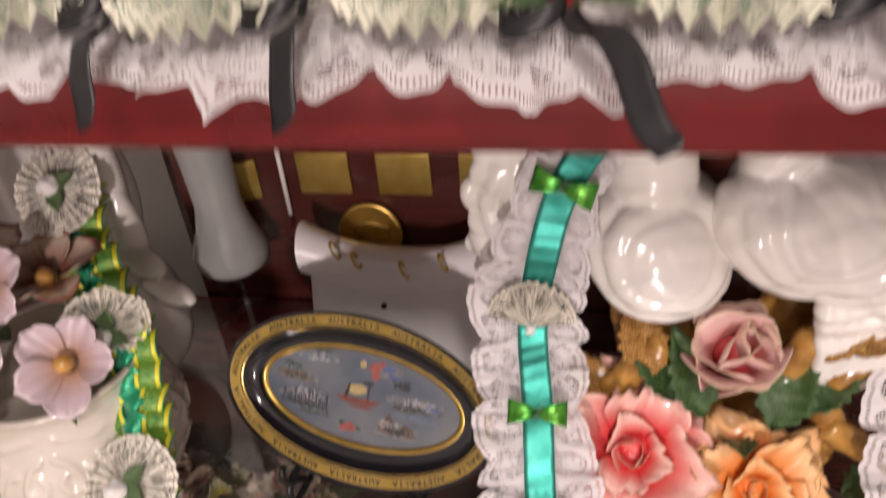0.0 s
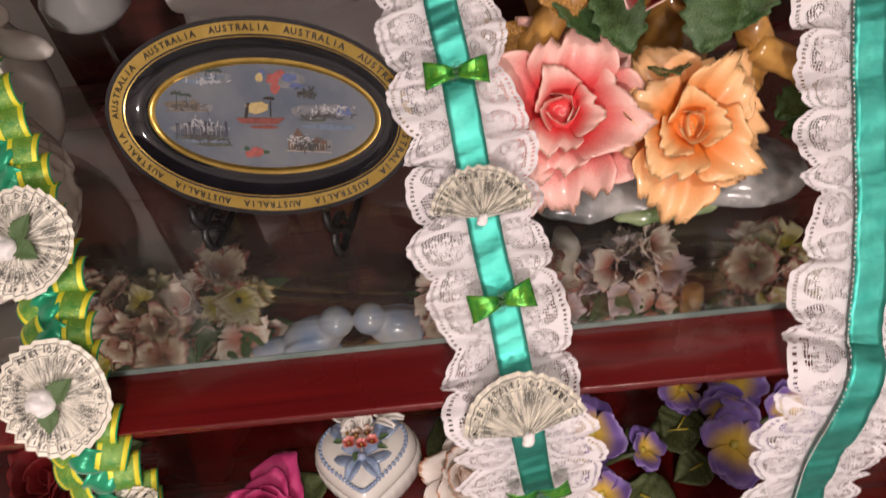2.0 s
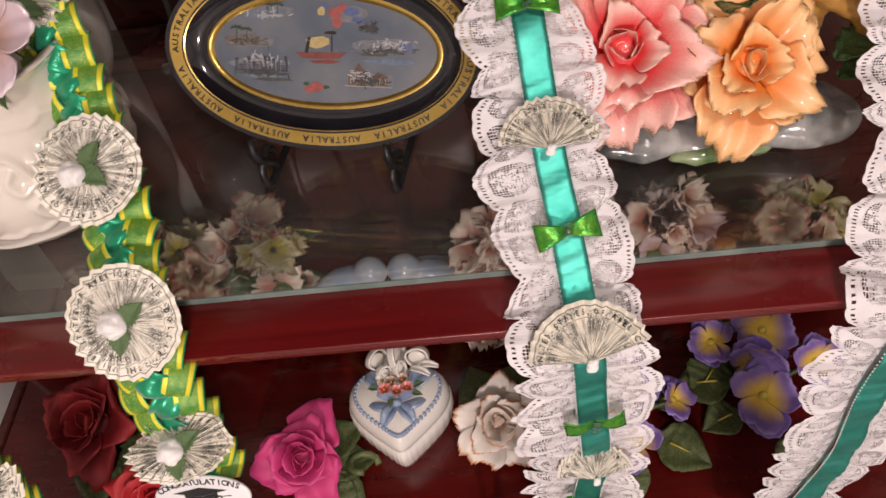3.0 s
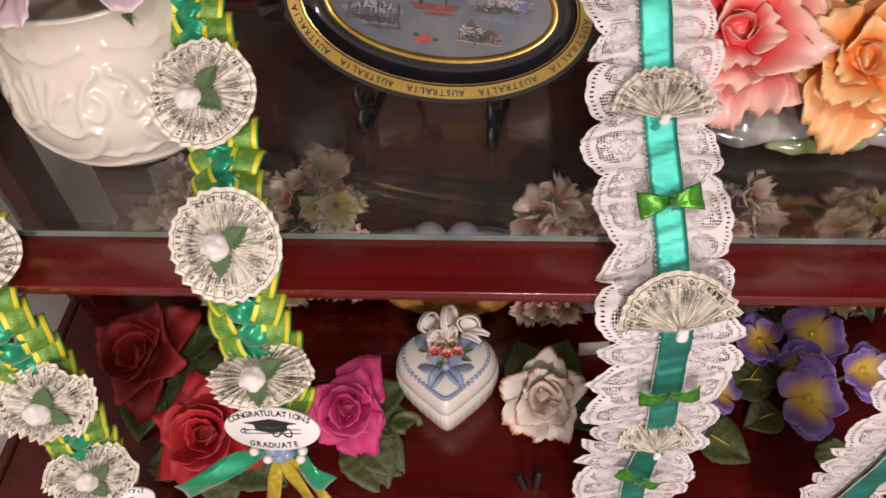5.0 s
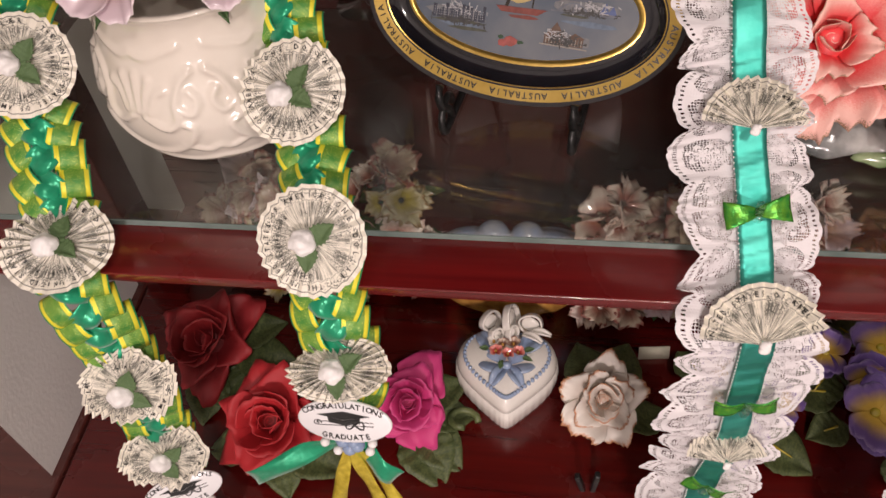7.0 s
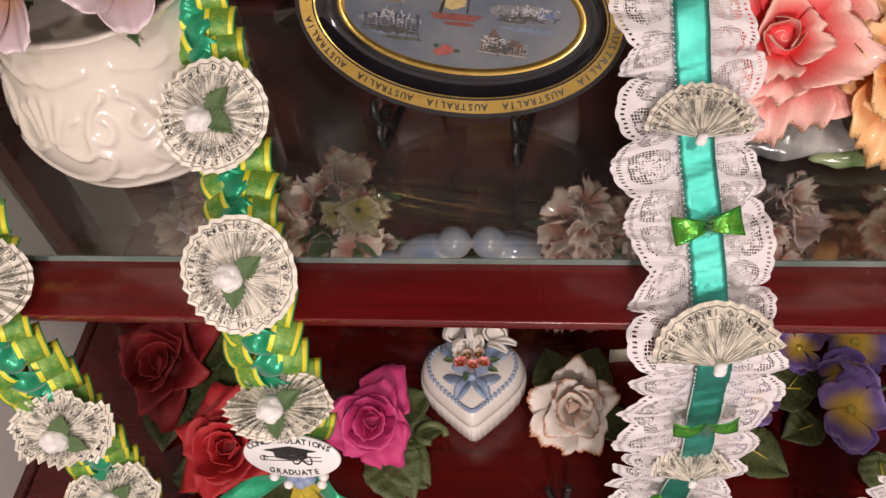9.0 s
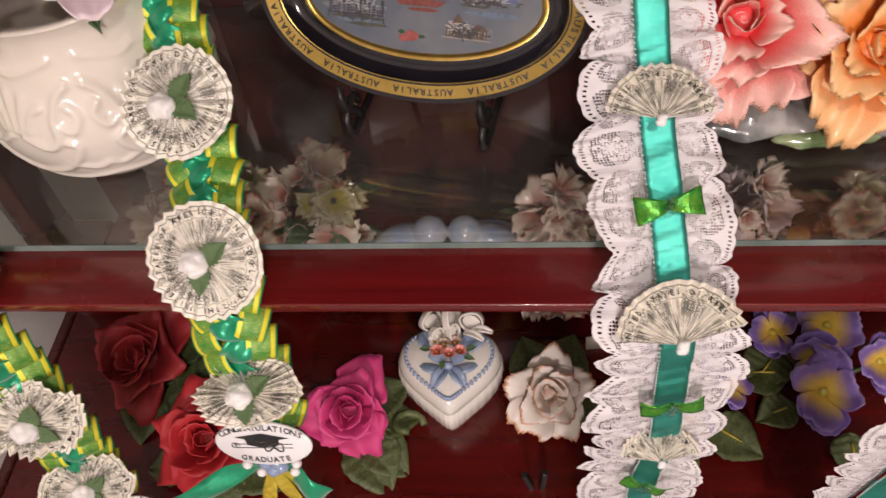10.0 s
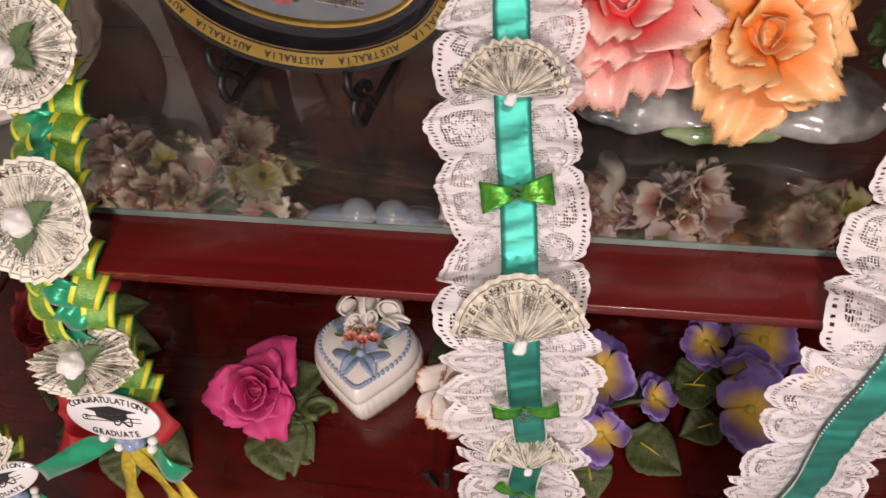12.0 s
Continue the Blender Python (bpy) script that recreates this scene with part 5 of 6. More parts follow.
def rose_figurine():
    g = thing("rose_figurine", pose(0.108, 0.348, GLASS_Z), "glazed porcelain roses, pink and orange, on a grey base", "figurine")
    bm = blob([((0, 0, 0.012), (0.088, 0.040, 0.013), (0, 0, 0)), ((-0.05, -0.012, 0.014), (0.042, 0.030, 0.014), (0, 0, 10)), ((0.05, -0.014, 0.014), (0.040, 0.032, 0.015), (0, 0, -8)), ((0, 0.01, 0.03), (0.05, 0.026, 0.03), (0, 0, 0))], 28, 0.004, 55)
    for v in bm.verts:
        v.co.z = max(v.co.z, 0.0)
    fused(part("base", bm, STONE_BASE, g, "grey marbled glazed base"), 0.003)
    part("moss_patch", blob([((-0.004, -0.036, 0.008), (0.034, 0.008, 0.007), (0, 0, 4))], 20, 0.003, 90), MOSS, g, "moss green glaze patch")
    for (x, y, z, r, mat, rx, ry, outer, lab, seed) in ((-0.068, -0.012, 0.078, 0.050, PINK, 48, -8, "frill", "pink porcelain rose", 2), (0.004, -0.026, 0.068, 0.044, ORANGE, 52, 8, "frill", "orange porcelain rose", 5)):
        m = pose(x, y, z, rx, ry, 0)
        h = part("rose", blob([((0, 0, -0.004), (r * 0.32, r * 0.32, r * 0.28), (0, 0, 0))], 16), mat, g, lab)
        h.matrix_basis = m
        rose_head(h, Matrix.Identity(4), mat, r, seed, outer)
    m = pose(-0.014, 0.004, 0.148, 30, 0, 0)
    h = part("rosebud", blob([((0, 0, 0.004), (0.012, 0.012, 0.016), (0, 0, 0))], 16), BLUSH, g, "half open blush rosebud")
    h.matrix_basis = m
    rr = random.Random(9)
    ring_of_petals(h, Matrix.Identity(4), BLUSH, "bud", 3, 0.030, 12, (0.003, 0.0), 10, rr)
    ring_of_petals(h, Matrix.Identity(4), BLUSH, "mid", 5, 0.040, 32, (0.005, -0.008), 40, rr)
    for (x, y, z, rx, rz, s) in ((-0.028, -0.010, 0.112, 60, 30, 0.056), (0.012, -0.012, 0.108, 58, -35, 0.056), (-0.045, -0.004, 0.118, 50, 55, 0.044), (0.030, -0.004, 0.115, 45, -60, 0.05), (0.060, -0.020, 0.060, 30, -75, 0.045), (0.066, -0.018, 0.045, 20, -100, 0.04), (-0.105, -0.014, 0.055, 20, 95, 0.032), (-0.01, -0.018, 0.10, 50, 180, 0.035)):
        leaf(g, pose(x, y, z, rx, 0, rz), LEAF_GLAZE, s, 0.25)
    for pts, r in (([(-0.09, 0.012, 0.03), (-0.092, 0.010, 0.075), (-0.075, 0.014, 0.115), (-0.05, 0.016, 0.145)], 0.013), ([(0.03, 0.01, 0.03), (0.05, 0.006, 0.085), (0.045, 0.01, 0.125), (0.075, 0.014, 0.15), (0.13, 0.02, 0.158)], 0.0125), ([(0.02, 0.016, 0.12), (0.03, 0.014, 0.155), (0.06, 0.016, 0.172)], 0.011), ([(0.045, 0.0, 0.10), (0.075, -0.006, 0.082), (0.088, -0.01, 0.055)], 0.010)):
        fine = smooth_path(pts, 18)[0]
        bm = tube(fine, r, 12, 0.7)
        for v in bm.verts:
            v.co += v.co.normalized() * 0.004 * noise.noise(v.co * 90)
        part("branch", bm, AMBER, g, "amber glazed branch")
    for (x, y, z, rx, rz, s) in ((-0.085, 0.0, 0.10, 40, 40, 0.05), (-0.095, 0.0, 0.075, 35, 70, 0.045), (-0.06, 0.0, 0.13, 50, 20, 0.05), (0.035, 0.004, 0.15, 50, -50, 0.055), (0.05, 0.0, 0.16, 40, -75, 0.05)):
        leaf(g, pose(x, y, z, rx, 0, rz), AMBER, s, 0.3)
    return g


rose_figurine()


def dove(name, m, label, parts, seed, wing):
    bm = blob(parts, 96)
    cx, cz = wing
    for v in bm.verts:
        d = math.hypot(v.co.x - cx, (v.co.z - cz) * 1.15) + 0.004 * noise.noise(v.co * 40 + Vector((seed, 0, 0)))
        fold = abs(math.sin(d * math.pi / 0.0125)) ** 0.6 * min(1.0, max(0.0, (d - 0.018) / 0.012)) * min(1.0, max(0.0, (cz + 0.040 - v.co.z) / 0.02)) * min(1.0, max(0.0, (v.co.z + 0.014) / 0.012))
        v.co += v.normal * 0.0042 * fold
    ob = part(name, bm, FEATHER)
    ob.matrix_basis = m
    fused(ob, 0.0016, 2)
    tex = bpy.data.textures.new("feather_swell", "CLOUDS")
    tex.noise_scale, tex.noise_depth = 0.017, 1
    d = ob.modifiers.new("feathers", "DISPLACE")
    d.texture, d.strength, d.mid_level = tex, 0.0022, 0.5
    return tagged(ob, label, "figurine", "white porcelain doves")


fluff = []
for k in range(8):
    fluff.append(((-0.072 - 0.005 * (k % 2), 0.014 + 0.003 * (k % 2), 0.085 - 0.0145 * k), (0.040, 0.010, 0.0185), (0, 34 - 8 * k, 0)))
dove("porcelain_dove", pose(0.047, 0.396, 0.960), "white glazed porcelain dove perched above the roses",
     [((0, 0, 0.030), (0.044, 0.046, 0.040), (0, 10, 0)), ((0.004, -0.016, 0.022), (0.036, 0.034, 0.032), (0, 0, 0)), ((-0.004, 0.002, 0.075), (0.025, 0.026, 0.040), (0, -6, 0)), ((-0.004, -0.004, 0.112), (0.0245, 0.025, 0.024), (0, 0, 0)), ((0.020, -0.014, 0.108), (0.010, 0.006, 0.005), (0, 20, -20)), ((-0.035, 0.008, 0.030), (0.026, 0.02, 0.03), (0, 0, 0)), ((0.0, 0.01, -0.012), (0.03, 0.025, 0.02), (0, 0, 0))] + fluff, 1, (0.006, 0.040))
tails = [((-0.004 + 0.0066 * k, -0.036, -0.026), (0.0046, 0.006, 0.034), (0, -6 + 3 * k, 0)) for k in range(7)]
dove("porcelain_dove", pose(0.146, 0.392, 0.968), "white glazed porcelain dove with tail feathers hanging",
     [((0, 0, 0.035), (0.066, 0.046, 0.040), (0, 24, 0)), ((-0.026, -0.012, 0.040), (0.045, 0.036, 0.033), (0, 20, 0)), ((0.035, -0.010, 0.005), (0.05, 0.034, 0.026), (0, 40, 0)), ((-0.035, 0.006, 0.078), (0.022, 0.024, 0.04), (0, -14, 0)), ((-0.044, 0.004, 0.112), (0.022, 0.022, 0.021), (0, 0, 0)), ((0.02, -0.03, 0.03), (0.055, 0.014, 0.026), (0, 28, 0))] + tails, 2, (-0.010, 0.062))
perch = thing("dove_perch", pose(0.10, 0.425, GLASS_Z), "amber glazed porcelain tree stump under the doves", "figurine")
bm = blob([((0, 0, 0.05), (0.055, 0.030, 0.055), (0, 0, 0)), ((-0.045, 0, 0.11), (0.028, 0.022, 0.05), (0, -12, 0)), ((0.05, 0.0, 0.112), (0.030, 0.020, 0.075), (0, 10, 0)), ((0.09, -0.035, 0.128), (0.06, 0.010, 0.010), (0, 6, 0))], 28, 0.004, 70)
for v in bm.verts:
    v.co.z = max(v.co.z, 0.0)
fused(part("stump", bm, AMBER, perch), 0.003)

# ruffle of white lace with a teal heading behind the doves
drape = thing("lace_swag", pose(0, 0, 0), "white lace swag with gathered teal ribbon hung behind doves", "lace swag")
swag = Strand([(0.03, 0.470, 1.075), (0.12, 0.470, 1.068), (0.22, 0.465, 1.07), (0.32, 0.455, 1.08)])
part("lace_ruffle", lace_side(swag, 1, 0.050, 61), LACE, drape)
part("lace_ruffle", lace_side(swag, -1, 0.050, 62), LACE, drape)


def gathered(u, v):
    p, t, out, side = swag.at(u * swag.length)
    return p + side * (v - 0.5) * 0.020 + out * (0.010 + 0.0022 * math.sin(u * 120 + 2 * v))


part("satin_ribbon", sheet(gathered, 160, 5, 0.0005), TEAL, drape, "gathered teal satin ribbon")

# jewellery display
pad = thing("earring_display", pose(-0.142, 0.470, GLASS_Z), "white leatherette earring display pad with gold earrings", "jewellery display")


def pad_face(u, v):
    x = (u - 0.5) * 2
    sag = 0.014 * (1 - x * x)
    y = -0.022 + 0.055 * v
    z = 0.004 + (0.120 - sag) * v
    return (0.004 + x * (0.074 + 0.006 * v), y, z)


part("pad_board", sheet(pad_face, 16, 8, 0.010), WHITE_LEATHER, pad)


def pad_roll(u, v):
    x = (u - 0.5) * 2
    sag = 0.021 * (1 - x * x)
    a = v * 2 * math.pi
    return (x * 0.081 + 0.004, 0.022 - (0.016 + 0.004 * x * x) * math.cos(a) - 0.004, 0.118 - sag + (0.019 + 0.004 * x * x) * math.sin(a))


part("pad_roll", sheet(pad_roll, 24, 18), WHITE_LEATHER, pad, "soft padded roll")
part("pad_strut", box(-0.03, 0.03, 0.020, 0.052, 0.0, 0.060, 0.002), WHITE_LEATHER, pad)
for x in (-0.050, -0.034, 0.004, 0.036):
    e = part("gold_earring", tube([(0.0045 * math.cos(t * 0.6), -0.002 * math.sin(t * 0.3), 0.0075 * math.sin(t * 0.6)) for t in range(10)], 0.0013, 6), GOLD, pad, "small gold hoop earring")
    e.matrix_basis = pose(x + 0.004, 0.003, 0.109 + 7 * x * x, -25, 0, 82)
for x, z in ((-0.012, 0.07), (0.070, 0.022), (0.066, 0.030)):
    e = part("dark_stud", bead(0.0026), BLACK_IRON, pad, "dark stud earring")
    e.matrix_basis = pose(x, -0.022 + 0.055 * z / 0.12 - 0.006, z)

# wooden folding plaque
plaque = thing("wooden_plaque", pose(-0.165, 0.535, GLASS_Z), "dark wooden folding plaque with gold picture tiles and medallion", "plaque")
part("panel", box(-0.078, 0.150, 0.0, 0.012, 0.0, 0.205, 0.002), DARK_WOOD, plaque)
wing = part("side_panel", box(-0.085, 0.0, 0.0, 0.012, 0.095, 0.205, 0.002), DARK_WOOD, plaque)
wing.matrix_basis = pose(-0.079, 0.0, 0, 0, 0, 24)
stem = part("hinge", tube([(-0.0785, -0.003, 0.12), (-0.0785, -0.003, 0.20)], 0.0022, 8), WHITE_CHINA, plaque, "pale hinge rod")
for k, x in enumerate((-0.042, 0.026, 0.094)):
    part("gold_tile", box(x - 0.0225, x + 0.0225, -0.0035, -0.0002, 0.142, 0.181, 0.001), GOLD_BAND, plaque, "square gold picture tile")
t = part("gold_tile", box(-0.068, -0.020, -0.0035, -0.0002, 0.142, 0.178, 0.001), GOLD_BAND, plaque, "square gold picture tile")
t.matrix_basis = pose(-0.079, 0.0, 0, 0, 0, 24)
med = part("medallion", lathe([(0.0265, 0.0), (0.028, 0.001), (0.028, 0.003), (0.0265, 0.004), (0.024, 0.0032)], 40), GOLD, plaque, "round gold medallion")
med.matrix_basis = pose(-0.008, -0.006, 0.106, 82, 0, 0)
rg = part("medallion_relief", tube([(0.016 * math.cos(t * 0.5) + 0.003 * math.sin(t * 2.2), 0.011 * math.sin(t * 0.5), 0.0042) for t in range(14)], 0.0012, 6), GOLD_BAND, plaque)
rg.matrix_basis = pose(-0.008, -0.006, 0.106, 82, 0, 0)

# goblet and white figurine
gob = thing("goblet", pose(-0.284, 0.490, GLASS_Z) @ Matrix.Diagonal((0.78, 0.78, 1.0, 1)), "milky grey glass goblet on a thin clear stem", "goblet")
MILK = surface("milky_grey_glass", (0.30, 0.31, 0.30), (0.42, 0.42, 0.41), 20, 0.15, coat=0.6)
part("bowl", lathe([(0.006, 0.094), (0.030, 0.096), (0.040, 0.104), (0.041, 0.116), (0.030, 0.136), (0.024, 0.160), (0.026, 0.20), (0.032, 0.26), (0.030, 0.262), (0.022, 0.16), (0.0, 0.13)], 40), MILK, gob, "milky grey bowl")
part("stem", lathe([(0.030, 0.0), (0.030, 0.002), (0.006, 0.005), (0.003, 0.010), (0.0026, 0.094)], 24), CRYSTAL, gob, "clear stem and foot")

fig = part("white_figurine", blob([((0, 0, 0.07), (0.055, 0.04, 0.075), (0, 0, 0)), ((0.01, 0.0, 0.19), (0.035, 0.03, 0.07), (0, 0, 0)), ((0.035, -0.012, 0.20), (0.013, 0.013, 0.07), (0, 4, 0)), ((0.05, -0.028, 0.145), (0.026, 0.012, 0.012), (0, 8, -20)), ((0.042, -0.018, 0.165), (0.013, 0.012, 0.04), (0, 0, 0)), ((0.066, -0.03, 0.118), (0.026, 0.011, 0.010), (0, 10, -15)), ((0.0, 0.0, 0.28), (0.022, 0.022, 0.027), (0, 0, 0))], 24), WHITE_CHINA)
for v in fig.data.vertices:
    v.co.z = max(v.co.z, 0.0)
fig.matrix_basis = pose(-0.375, 0.455, GLASS_Z)
tagged(fused(fig, 0.003, 3), "white glazed porcelain figurine behind the flower pot", "figurine")

# ---- things on the lower shelf ----
def loose_rose(name, place, mat, radius, label, rx, ry, seed, leaves, outer="open", lmat=None, stem=None):
    x, y, z = place
    g = thing(name, pose(x, y, FLOOR_Z), label, "porcelain flower", "porcelain flowers on the lower shelf")
    m = pose(0, 0, z - FLOOR_Z, rx, ry, 0)
    h = part("rose_heart", blob([((0, 0, -0.004), (radius * 0.35, radius * 0.35, radius * 0.3), (0, 0, 0))], 14), mat, g)
    h.matrix_basis = m
    rose_head(g, m, mat, radius, seed, outer)
    for (lx, ly, lz, lrx, lrz, s) in leaves:
        leaf(g, pose(lx * 0.45, ly * 0.45, lz, lrx, 0, lrz) @ Matrix.Diagonal((1.4, 1, 1, 1)), lmat or SATIN_LEAF, s * 1.12, 0.22)
    part("stem", tube(smooth_path([(0, 0, z - FLOOR_Z - 0.006), (0.012, 0.015, 0.014), (stem or (0.035, 0.03, 0.005))], 8)[0], 0.0042, 8), lmat or SATIN_LEAF, g, "green porcelain stem")
    return g


loose_rose("red_rose", (-0.372, 0.250, 0.484), RED, 0.053, "bright red bisque porcelain rose with dark leaves", 30, 0, 21, [(-0.02, 0.01, 0.02, 5, 60, 0.055), (-0.04, -0.02, 0.01, 0, 95, 0.05), (0.03, -0.02, 0.014, 0, -110, 0.055), (0.01, -0.03, 0.014, 0, 200, 0.045)], "point")
loose_rose("red_rose", (-0.460, 0.335, 0.486), DEEP_RED, 0.054, "deep red bisque porcelain rose with dark leaves", 28, -6, 22, [(0.03, 0.02, 0.03, 10, -60, 0.055), (0.045, -0.01, 0.02, 0, -85, 0.06), (-0.03, 0.02, 0.02, 5, 50, 0.045), (0.03, -0.03, 0.012, 0, -130, 0.05), (0.0, -0.04, 0.012, 0, 180, 0.05)], "point")
loose_rose("pink_rose", (-0.246, 0.283, 0.481), MAGENTA, 0.043, "magenta pink bisque porcelain rose with leaves", 34, 8, 23, [(0.02, 0.02, 0.02, 8, -55, 0.048), (0.03, 0.0, 0.012, 0, -80, 0.046), (0.015, -0.025, 0.010, 0, -150, 0.06), (-0.025, 0.015, 0.02, 5, 70, 0.035), (0.03, -0.03, 0.01, 0, -130, 0.05)], "point")
part("curled_tendril", tube([(0.055 + 0.014 * math.cos(t * 0.6), -0.002 + 0.011 * math.sin(t * 0.6), 0.012 + 0.001 * t) for t in range(9)], 0.0035, 8), SATIN_LEAF, bpy.data.objects["pink_rose"], "curled green tendril")
loose_rose("ivory_rose", (-0.058, 0.304, 0.474), IVORY, 0.041, "ivory bisque porcelain rose with brown petal edges", 34, 6, 24, [(-0.012, 0.025, 0.02, 20, 18, 0.052), (0.012, 0.025, 0.02, 20, -22, 0.055), (0.05, -0.035, 0.012, 0, -60, 0.045)], "loose")


def pansy_spray(place, label, flowers, leaves, seed):
    x, y = place
    g = thing("pansy_spray", pose(x, y, FLOOR_Z), label, "porcelain flower", "porcelain flowers on the lower shelf")
    rr = random.Random(seed)
    for fx, fy, fz, r, rx, ry in flowers:
        r *= 0.85
        m = pose(fx, fy, fz, rx, ry, rr.uniform(-20, 20))
        h = part("flower_centre", blob([((0, 0, 0.001), (r * 0.16, r * 0.16, r * 0.10), (0, 0, 0))], 12), YELLOW, g, "yellow flower centre")
        h.matrix_basis = m
        ring_of_petals(g, m, PANSY, "pansy", 3, r * 1.06, 62, (r * 0.06, 0.0), 180 + rr.uniform(-25, 25), rr)
        ring_of_petals(g, m, VIOLET, "pansy", 2, r * 1.08, 80, (r * 0.05, -r * 0.08), rr.uniform(-15, 15), rr)
        part("stem", tube([(fx, fy, fz - 0.003), (fx * 0.6, fy * 0.6 + 0.01, fz * 0.4), (0, 0.012, 0.004)], 0.003, 6), SATIN_LEAF, g)
    for (lx, ly, lz, lrx, lrz, s) in leaves:
        leaf(g, pose(lx, ly, lz, lrx, 0, lrz) @ Matrix.Diagonal((1.55, 1.0, 1.0, 1.0)), SATIN_LEAF, s, 0.2)
        v = part("leaf_vein", tube([(lx - math.sin(radians(lrz)) * s * q, ly + math.cos(radians(lrz)) * s * q, lz + 0.003 + s * q * math.sin(radians(lrx)) - 0.2 * s * q * q) for q in (0.25, 0.45, 0.6)], 0.0016, 5, 0.4), YELLOW, g, "yellow vein")
    return g


pansy_spray((0.065, 0.300), "violet and yellow porcelain pansies with olive leaves", [(0.0, 0.030, 0.045, 0.036, 34, -10), (0.045, 0.012, 0.035, 0.022, 30, 20), (0.000, -0.026, 0.032, 0.027, 38, 0), (-0.014, 0.0, 0.05, 0.024, 40, -30)],
            [(0.025, -0.015, 0.012, 0, -120, 0.055), (-0.01, -0.035, 0.010, 0, 190, 0.042), (0.03, 0.02, 0.014, 0, -70, 0.045), (-0.02, 0.04, 0.02, 0, 30, 0.045)], 31)
pansy_spray((0.205, 0.318), "violet and yellow porcelain pansy spray lying on the shelf", [(0.004, 0.055, 0.048, 0.034, 30, 10), (-0.045, 0.052, 0.040, 0.026, 32, -15), (-0.012, -0.010, 0.036, 0.036, 34, 0), (-0.008, 0.030, 0.034, 0.030, 60, 0), (0.045, 0.02, 0.04, 0.03, 34, 12)],
            [(-0.03, 0.02, 0.014, 0, 85, 0.055), (-0.035, 0.045, 0.016, 0, 140, 0.05), (0.0, 0.075, 0.02, 5, 40, 0.045), (0.01, -0.04, 0.012, 0, 180, 0.045), (-0.03, -0.012, 0.012, 0, 110, 0.04)], 32)


def heart_outline(k, n, s):
    a = 2 * math.pi * k / n
    full = Vector((s * 0.93 * math.sin(a), s * (0.82 * math.cos(a) - 0.06)))
    return 0.45 * full + 0.55 * Vector((s * 16 * math.sin(a) ** 3 / 17, s * (13 * math.cos(a) - 5 * math.cos(2 * a) - 2 * math.cos(3 * a) - math.cos(4 * a)) / 16))


def heart_solid(levels, n=64, ripple=0.0):
    bm = bmesh.new()
    rows = []
    for s, z in levels:
        row = []
        for k in range(n):
            p = heart_outline(k, n, s * (1 + ripple * math.sin(k * 2 * math.pi * 40 / n)))
            row.append(bm.verts.new((p.x, p.y, z)))
        rows.append(row)
    for a, b in zip(rows, rows[1:]):
        for k in range(n):
            bm.faces.new((a[k], b[k], b[(k + 1) % n], a[(k + 1) % n]))
    bm.faces.new(rows[0])
    bm.faces.new(rows[-1][::-1])
    bmesh.ops.recalc_face_normals(bm, faces=bm.faces[:])
    return bm


heart = thing("heart_box", pose(-0.152, 0.328, FLOOR_Z, 0, 0, 2) @ Matrix.Diagonal((1.08, 1.08, 1.6, 1)), "white and blue porcelain heart trinket box with bow", "trinket box")
part("box_body", heart_solid([(0.0405, 0.0), (0.0465, 0.003), (0.0500, 0.010), (0.0515, 0.018), (0.0500, 0.026)], 256, 0.0045), WHITE_CHINA, heart, "pleated white heart body")
lid = part("lid", heart_solid([(0.0496, 0.0265), (0.0490, 0.030), (0.0465, 0.034), (0.040, 0.0375), (0.025, 0.040), (0.008, 0.041)], 64), WHITE_CHINA, heart, "white domed lid")
for k in range(64):
    p = heart_outline(k, 64, 0.0410)
    b = part("bead", bead(0.0021), BLUE_CHINA, lid) if k == 0 else again("bead", bpy.data.objects["bead"], pose(p.x, p.y, 0.0365), lid)
    b.matrix_basis = pose(p.x, p.y, 0.0365)
def ribbon_ring(rx, ry, width, thick=0.0016):
    """A closed loop of moulded ribbon standing on edge."""
    return sheet(lambda u, v: (rx * math.cos(2 * math.pi * u), ry * math.sin(2 * math.pi * u) * (1 + 0.25 * math.cos(2 * math.pi * u)), (v - 0.5) * width), 24, 4, thick)


def bow_wing(length, width):
    """A puffed bow loop, narrow at its knot, with a crease along it."""
    return sheet(lambda u, v: (length * u, (v - 0.5) * width * (0.25 + 0.85 * math.sin(math.pi * min(1.0, 0.15 + 0.75 * u))), 0.0030 * math.sin(math.pi * u) * (1 - 0.8 * math.exp(-60 * (v - 0.5) ** 2))), 12, 10, 0.0012)


for x, y, rz, l, w in ((-0.002, -0.012, 158, 0.024, 0.022), (0.002, -0.012, 20, 0.024, 0.022), (-0.012, 0.006, 122, 0.024, 0.018), (0.014, 0.006, 44, 0.024, 0.018), (-0.002, -0.013, 236, 0.020, 0.011), (0.002, -0.013, -54, 0.020, 0.011)):
    b = part("painted_bow", bow_wing(l, w), BLUE_CHINA, lid, "raised pale blue bow")
    b.matrix_basis = pose(x, y, 0.0400, 0, 6, rz)
b = part("bow_knot", blob([((0, 0, 0), (0.0045, 0.0038, 0.0030), (0, 0, 0))], 12), BLUE_CHINA, lid, "pale blue bow knot")
b.matrix_basis = pose(0, -0.012, 0.0415)
rr = random.Random(7)
